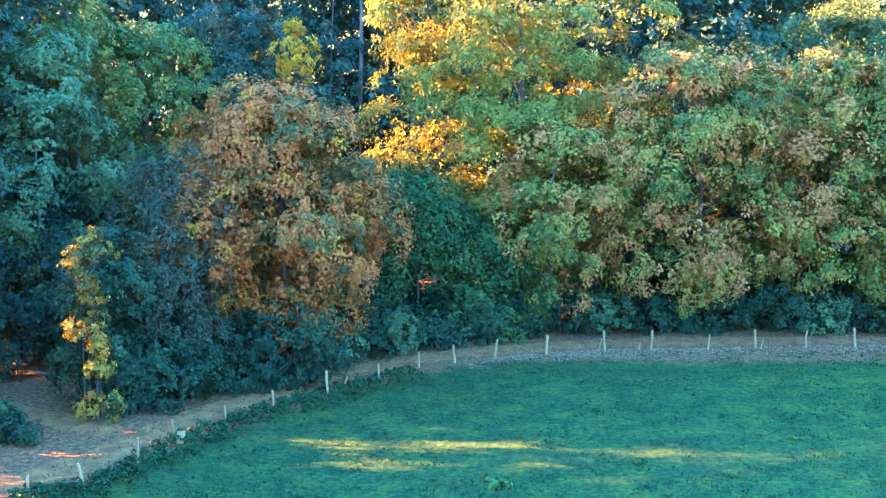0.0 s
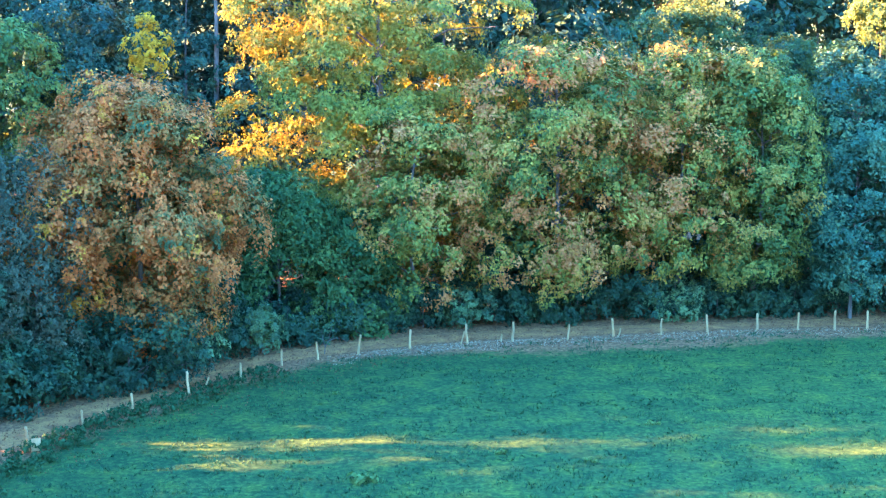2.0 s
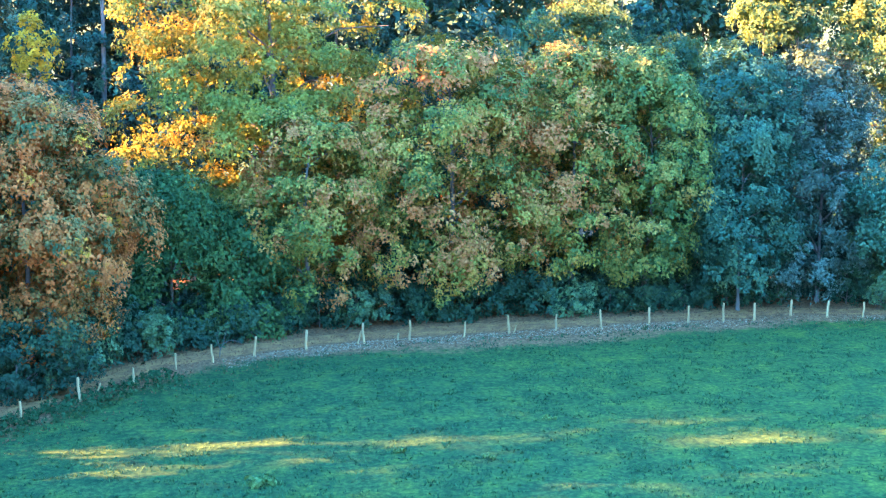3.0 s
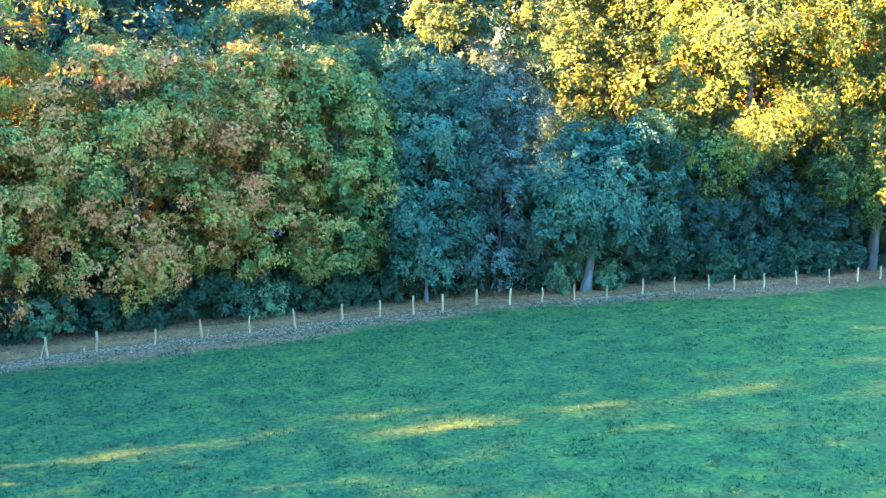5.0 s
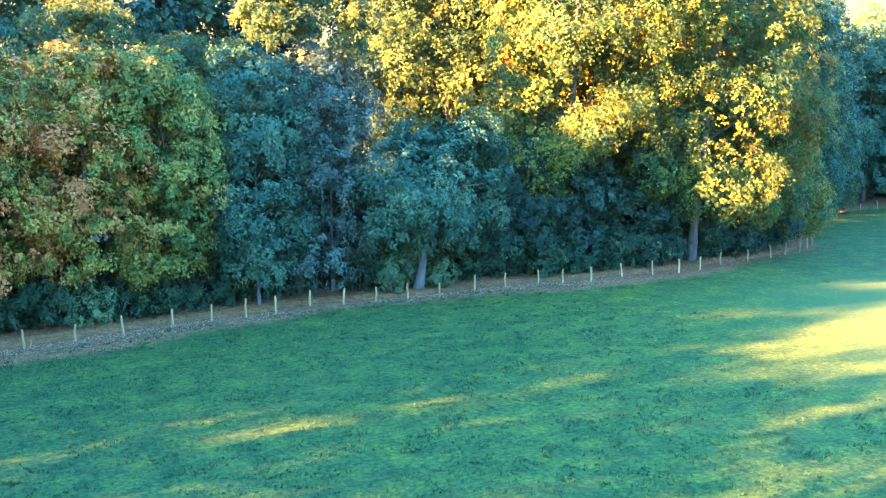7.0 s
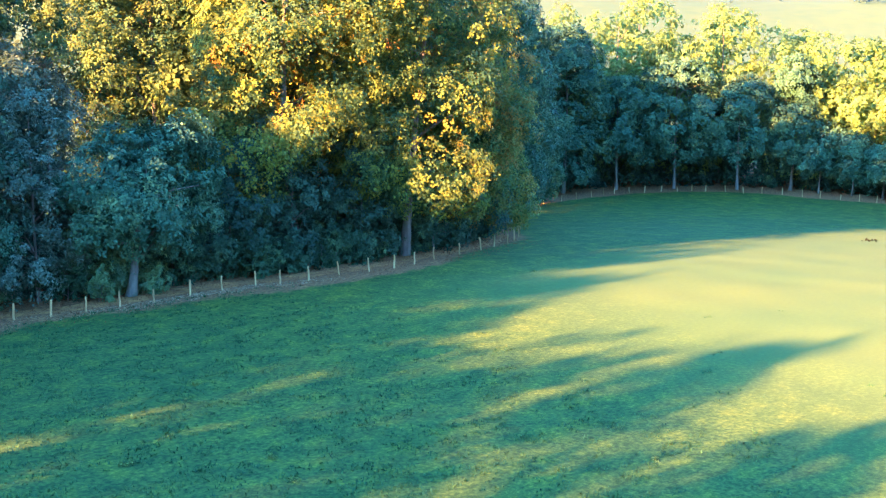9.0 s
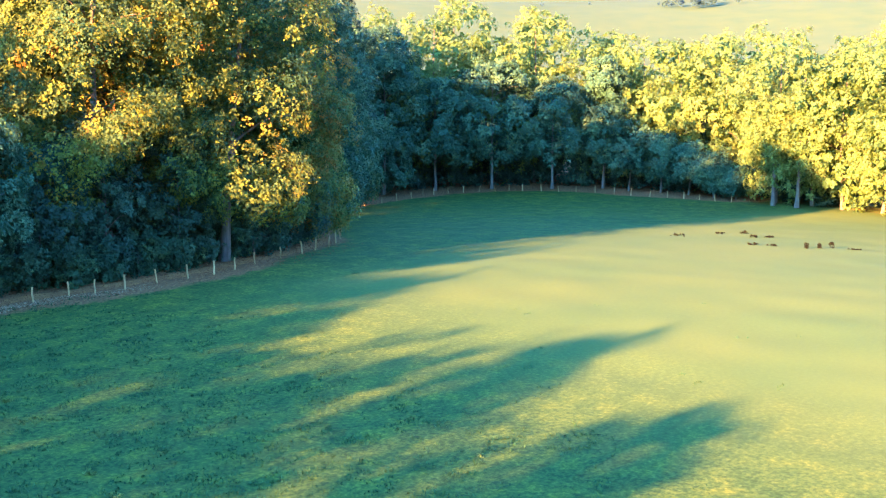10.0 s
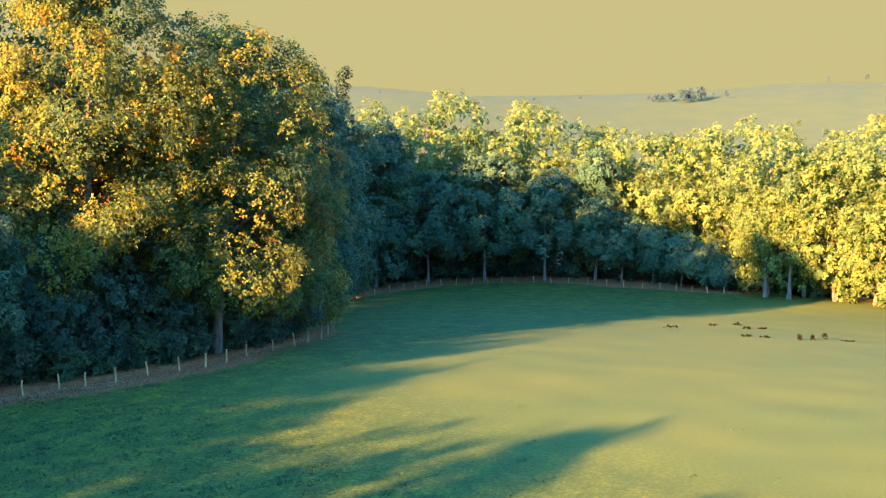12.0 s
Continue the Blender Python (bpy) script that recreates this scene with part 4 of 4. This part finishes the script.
for x, y, size in ((-28, 79, 1.3), (-33, 84, 1.5), (-22, 76, 1.2), (-15, 77, 1.2), (-11, 78, 1.1)):
    plant(young, x, y, size, x * 53 % 360)

# ---------------------------------------------------------------- the wood at the meadow's far end
far_kind = dict(count=8400, leaf=0.28, spray=0.7, loose=0.36, per=22, lobe=1.8, limbs=6, core=0.2)
far_stocks = [stock("broad sunlit autumn tree at the meadow's end", leaf_far, 201, 22, 1.5, 6.0, form="tall", **far_kind),
              stock("broad green-yellow tree at the meadow's end", leaf_far, 202, 21, 1.2, 5.8, **far_kind),
              stock("dense blue-green tree at the meadow's end", leaf_blue, 203, 20, 5.0, 6.0, **far_kind)]
edge_far = np.array([(141.0, 119.5), (150.0, 123.0), (160.0, 124.0), (172.0, 125.5), (181.0, 124.0), (188.0, 119.0), (194.5, 112.0), (199.0, 104.0), (200.0, 95.0), (200.0, 85.0), (199.5, 76.0), (199.0, 66.0),
                     (197.0, 57.0), (191.0, 46.0), (185.0, 34.0), (178.0, 20.0), (171.0, 5.0)])
fseg = np.concatenate([[0], np.cumsum(np.hypot(*np.diff(edge_far, axis=0).T))])
ftan = np.gradient(edge_far, axis=0)
ftan /= np.hypot(ftan[:, 0], ftan[:, 1])[:, None]
for row, (back, step) in enumerate(((0.0, 7.0), (9.5, 8.0), (21.0, 12.0))):
    u = 0.0
    while u < fseg[-1]:
        x, y = np.interp(u, fseg, edge_far[:, 0]), np.interp(u, fseg, edge_far[:, 1])
        tx, ty = np.interp(u, fseg, ftan[:, 0]), np.interp(u, fseg, ftan[:, 1])
        px, py = x - ty * back + rng.uniform(-1, 1), y + tx * back + rng.uniform(-1, 1)
        k = 2 if x < 172 and rng.random() < 0.7 else rng.integers(0, 2)
        if row == 0 and y > 71:
            u += step
            continue
        plant(far_stocks[k], px, py, rng.uniform(0.92, 1.08) * (1.2 + 0.09 * row) * (1 + 0.1 * float(smooth(80, 108, y))), rng.uniform(0, 360))
        if row < 2 or y > 71:
            for _ in range(5 if row and y > 71 else 1):
                low(px - ty * 4 + rng.uniform(-3, 3), py + tx * 4 + rng.uniform(-3, 3), rng.uniform(0.7, 1.2) if row == 0 else rng.uniform(1.0, 1.6), rng.uniform(0, 360))
        u += step * rng.uniform(0.8, 1.2)

for u in np.arange(2.0, 118.0, 2.2):
    x, y = np.interp(u, fseg, edge_far[:, 0]), np.interp(u, fseg, edge_far[:, 1])
    tx, ty = np.interp(u, fseg, ftan[:, 0]), np.interp(u, fseg, ftan[:, 1])
    low(x - ty * 5, y + tx * 5, rng.uniform(0.7, 1.0), rng.uniform(0, 360))

# ---------------------------------------------------------------- far hillside: hedges and a copse
rng = np.random.default_rng(44)
grown("undergrowth", "dark young trees and shrubs filling the wood's inside", "undergrowth", leaf_dark, thicket, 106, 9.0, 3.2, 1050, 0.46, 1.2)
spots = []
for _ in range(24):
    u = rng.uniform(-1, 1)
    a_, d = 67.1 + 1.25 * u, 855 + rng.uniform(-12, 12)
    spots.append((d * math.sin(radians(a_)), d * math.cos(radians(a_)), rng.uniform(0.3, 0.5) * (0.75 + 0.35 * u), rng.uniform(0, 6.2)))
grown("copse", "small copse on the hillside, haze painted bluish into its leaves", "copse", leaf_haze_blue, spots, 301, 17.0, 6.0, 700, 1.1, 2.0)
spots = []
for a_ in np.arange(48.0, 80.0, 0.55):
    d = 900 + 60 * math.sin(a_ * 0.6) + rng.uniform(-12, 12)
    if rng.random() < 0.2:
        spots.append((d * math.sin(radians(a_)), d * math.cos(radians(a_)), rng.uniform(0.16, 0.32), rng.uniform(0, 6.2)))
grown("hedges", "thin hedges and single shrubs on the far hillside", "hedge", leaf_haze_blue, spots, 302, 17.0, 6.0, 400, 1.1, 2.0)

# ---------------------------------------------------------------- small growth on the meadow
rng = np.random.default_rng(55)
n = 46000
p = np.stack([rng.uniform(-19, 84, n), rng.uniform(18, 74, n)], 1)
p = p[off_line(p, EDGE) < -0.4]
# thicker in drifts, thinning out towards the sunlit side
gx_, gy_ = np.floor(p[:, 0] / 1.3).astype(int), np.floor(p[:, 1] / 0.9).astype(int)
cell = np.random.default_rng(56).uniform(0, 1, (120, 120))
broad = np.sin(p[:, 0] * 0.55 + 1.3 * np.sin(p[:, 1] * 0.4)) * np.sin(p[:, 1] * 0.8 + np.sin(p[:, 0] * 0.31))
keep = cell[gx_ + 20, gy_] * 0.8 + 0.25 * broad + rng.uniform(-0.25, 0.25, len(p)) > 0.42 + 0.7 * smooth(38, 60, p[:, 0] - 0.3 * (p[:, 1] - 30))
clumps = p[keep]
blades = 7
p = (clumps[:, None] + rng.normal(0, 1, (len(clumps), blades, 2)) * rng.uniform(0.05, 0.17, (len(clumps), 1, 1)) * np.array([1.5, 1.0])).reshape(-1, 2)
tone = np.repeat(rng.uniform(0, 1, len(clumps)), blades * 3)
z = land(p[:, 0], p[:, 1]) + 0.10 * np.array([noise.noise((x * 0.22, y * 0.22, 3.1)) for x, y in p])
base = np.column_stack([p, z - 0.01])
a_ = rng.uniform(0, 2 * np.pi, len(p))
h = rng.uniform(0.06, 0.15, len(p))
lean_ = np.stack([np.cos(a_), np.sin(a_), 0 * a_], 1)
wide_ = np.stack([-np.sin(a_), np.cos(a_), 0 * a_], 1) * rng.uniform(0.02, 0.045, len(p))[:, None]
v = np.stack([base - wide_, base + wide_, base + lean_ * h[:, None] * 0.8 + np.array([0, 0, 1]) * h[:, None]], 1).reshape(-1, 3)
tuft_mat = leaf_mat("grass_blade", [(0.25, (0.012, 0.042, 0.018)), (0.45, (0.024, 0.07, 0.024)), (0.7, (0.04, 0.09, 0.028))], 0.5, 0.1)
me = mesh_of("grass_tufts", v, np.arange(len(v)).reshape(-1, 3), tuft_mat)
me.attributes.new("tuft", "FLOAT", "POINT").data.foreach_set("value", tone.astype(np.float32))
tagged(new("grass_tufts", me), "uneven dark tufts of short meadow grass", "grass", kind="stuff")

# fallen leaves along the path and its verge
n = 90000
q = np.stack([rng.uniform(-22, 100, n), rng.uniform(44, 86, n)], 1)
d = off_line(q, EDGE)
q = q[(d > -4.0 * rng.uniform(0, 1, n) ** 1.5 - 0.3) & (d < 6.0)]
z = land(q[:, 0], q[:, 1]) + 0.10 * np.array([noise.noise((x * 0.22, y * 0.22, 3.1)) for x, y in q])
v, f = leaves(rng, np.column_stack([q, z + 0.08]), np.full(len(q), 0.03), 1, 0.085, 0.2)
tagged(new("fallen_leaves", mesh_of("fallen_leaves", v, f, litter_leaf)), "brown fallen leaves scattered along the path", "leaf litter", kind="stuff")

# dead straw-coloured grass along the meadow side of the fence
rng = np.random.default_rng(77)
straw, t, b = node_mat("straw", 0.9)
geo = t.nodes.new("ShaderNodeNewGeometry")
r = ramp_node(t, geo.outputs["Random Per Island"], [(0.0, (0.14, 0.085, 0.045)), (0.6, (0.32, 0.2, 0.11)), (1.0, (0.5, 0.34, 0.2))])
t.links.new(r.outputs[0], b.inputs["Base Color"])
edge_x = near[:, 0]
n = 15000
x = rng.uniform(1.0, 66.0, n)
strong = np.interp(x, [1, 4, 10, 16, 24, 34, 38, 44, 48, 56, 66], [0.2, 1, 1, 0.7, 0.8, 0.6, 0.1, 0.15, 1, 1, 0.2])
x = x[rng.uniform(0, 1, n) < strong]
y = np.interp(x, edge_x, near[:, 1]) + 0.35 - 2.3 * rng.uniform(0, 1, len(x)) ** 1.3 * (0.6 + 0.4 * np.sin(x * 0.7) ** 2)
z = land(x, y) + 0.10 * np.array([noise.noise((a_ * 0.22, c_ * 0.22, 3.1)) for a_, c_ in zip(x, y)])
base = np.column_stack([x, y, z + 0.015])
a_ = rng.uniform(0, 2 * np.pi, len(x))
way_ = np.stack([np.cos(a_), np.sin(a_), rng.uniform(0.05, 0.5, len(x))], 1) * rng.uniform(0.08, 0.24, len(x))[:, None]
side = np.stack([-np.sin(a_), np.cos(a_), 0 * a_], 1) * rng.uniform(0.012, 0.03, len(x))[:, None]
v = np.stack([base - side, base + side, base + way_], 1).reshape(-1, 3)
tagged(new("dead_grass", mesh_of("dead_grass", v, np.arange(len(v)).reshape(-1, 3), straw)), "pale dead grass lying along the fence", "dead grass", kind="stuff")

# broad-leaved weeds standing in the meadow
weed_mat = leaf_mat("weed_leaf", [(0.1, (0.07, 0.12, 0.034)), (0.4, (0.12, 0.165, 0.04))], 1.0)


def weed(x, y, size, seed, label="leafy green dock plant in the meadow"):
    r_ = np.random.default_rng(seed)
    ob = tagged(new("weed"), label, "weed", "weeds in the meadow")
    ob.location = (x, y, at(x, y))
    c = r_.normal(0, 1, (7, 3)) * np.array([0.45, 0.45, 0.08]) * size
    c[:, 2] = 0.12 * size + np.abs(c[:, 2])
    v_, f_ = leaves(r_, c, np.full(7, 0.35 * size), 16, 0.24 * size, 0.6)
    tagged(part("leaf_rosette", mesh_of("leaf_rosette", v_, f_, weed_mat), ob), kind="stuff")
    return ob


weed(2.5, 49.4, 1.0, 1)
for i in range(26):
    x, y = rng.uniform(-10, 46), rng.uniform(22, 68)
    if off_line(np.array([[x, y]]), EDGE)[0] < -3:
        weed(x, y, rng.uniform(0.25, 0.45), 400 + i, "small leafy weed in the meadow")

# dry brown stalks and flattened clumps on the sunlit meadow
stalk_mat = leaf_mat("dry_stalk", [(0.1, (0.006, 0.007, 0.005)), (0.5, (0.014, 0.013, 0.008))], 1.0, 0.05)
stalk_mat.node_tree.nodes["Principled BSDF"].inputs["Specular IOR Level"].default_value = 0.0


def clump(x, y, wide_, high, seed):
    r_ = np.random.default_rng(seed)
    ob = tagged(new("dry_clump"), "dark dry weed clump on the sunlit meadow", "weed", "dry clumps on the meadow")
    ob.location = (x, y, at(x, y))
    c = r_.uniform(-1, 1, (12, 3)) * np.array([wide_ / 2, wide_ / 2, 0])
    c[:, 2] = r_.uniform(0.05, max(high, 0.1), 12)
    v_, f_ = leaves(r_, c, np.full(12, 0.1 + 0.12 * high), 12, 0.13, 0.9)
    tagged(part("dry_growth", mesh_of("dry_growth", v_, f_, stalk_mat), ob), kind="stuff")


for i, (x, y, w, h) in enumerate(((123.8, 38.0, 0.35, 0.62), (124.9, 37.0, 0.3, 0.5), (126.7, 36.3, 0.5, 0.58), (130.1, 54.7, 1.8, 0.15), (136.6, 52.3, 1.0, 0.15), (139.0, 50.2, 0.9, 0.35),
                                  (134.3, 47.3, 0.7, 0.3), (135.8, 46.0, 0.8, 0.15), (123.5, 43.6, 0.9, 0.2), (124.5, 41.7, 1.2, 0.12), (126.5, 33.9, 1.2, 0.12))):
    clump(x, y, w, h, 700 + i)

# nettles and herbs along the fence's near stretch
rng = np.random.default_rng(66)
n = 520
k = rng.uniform(0, 1, n) ** 1.2
q = np.stack([np.interp(k * 26 + 2, seg, edge_near[:, 0]), np.interp(k * 26 + 2, seg, edge_near[:, 1])], 1)
w = np.stack([np.interp(k * 26 + 2, seg, tan[:, 1]), -np.interp(k * 26 + 2, seg, tan[:, 0])], 1)
q = q + w * (rng.uniform(-0.5, 2.6, n) * rng.uniform(0.3, 1, n))[:, None]
c = np.column_stack([q, land(q[:, 0], q[:, 1]) + rng.uniform(0.05, 0.4, n)])
v, f = leaves(rng, c, rng.uniform(0.15, 0.34, n), 16, 0.12, 0.8, None, 0.0, 3)
tagged(new("verge_herbs", mesh_of("verge_herbs", v, f, leaf_hazel)), "dark green nettles and herbs along the fence", "herbs", kind="stuff")

# fallen pale branch on the wood's floor
v, f = tube([(-23.6, 67.2, 0.35), (-22.8, 66.9, 0.3), (-22.0, 66.6, 0.22), (-21.2, 66.2, 0.12)], [0.05, 0.06, 0.055, 0.04], 7)
tagged(new("fallen_branch", mesh_of("fallen_branch", v, f, bark_pale, True)), "pale fallen branch lying on the wood's floor", "branch")

# bare forked sapling beside a post
pieces = [tube([(1.1, 71.4, -0.05), (1.15, 71.4, 0.5), (1.0, 71.45, 0.95), (0.95, 71.45, 1.5)], [0.035, 0.03, 0.02, 0.008], 6),
          tube([(1.15, 71.4, 0.45), (1.35, 71.4, 0.8), (1.8, 71.4, 0.98), (2.2, 71.4, 0.9), (2.45, 71.4, 0.72)], [0.024, 0.022, 0.019, 0.014, 0.008], 6),
          tube([(1.35, 71.4, 0.78), (1.45, 71.4, 1.3), (1.6, 71.45, 1.75)], [0.018, 0.014, 0.007], 6)]
v, f = joined(pieces)
tagged(new("bare_sapling", mesh_of("bare_sapling", v, f, bark, True)), "bare forked sapling arching beside a fence post", "sapling")
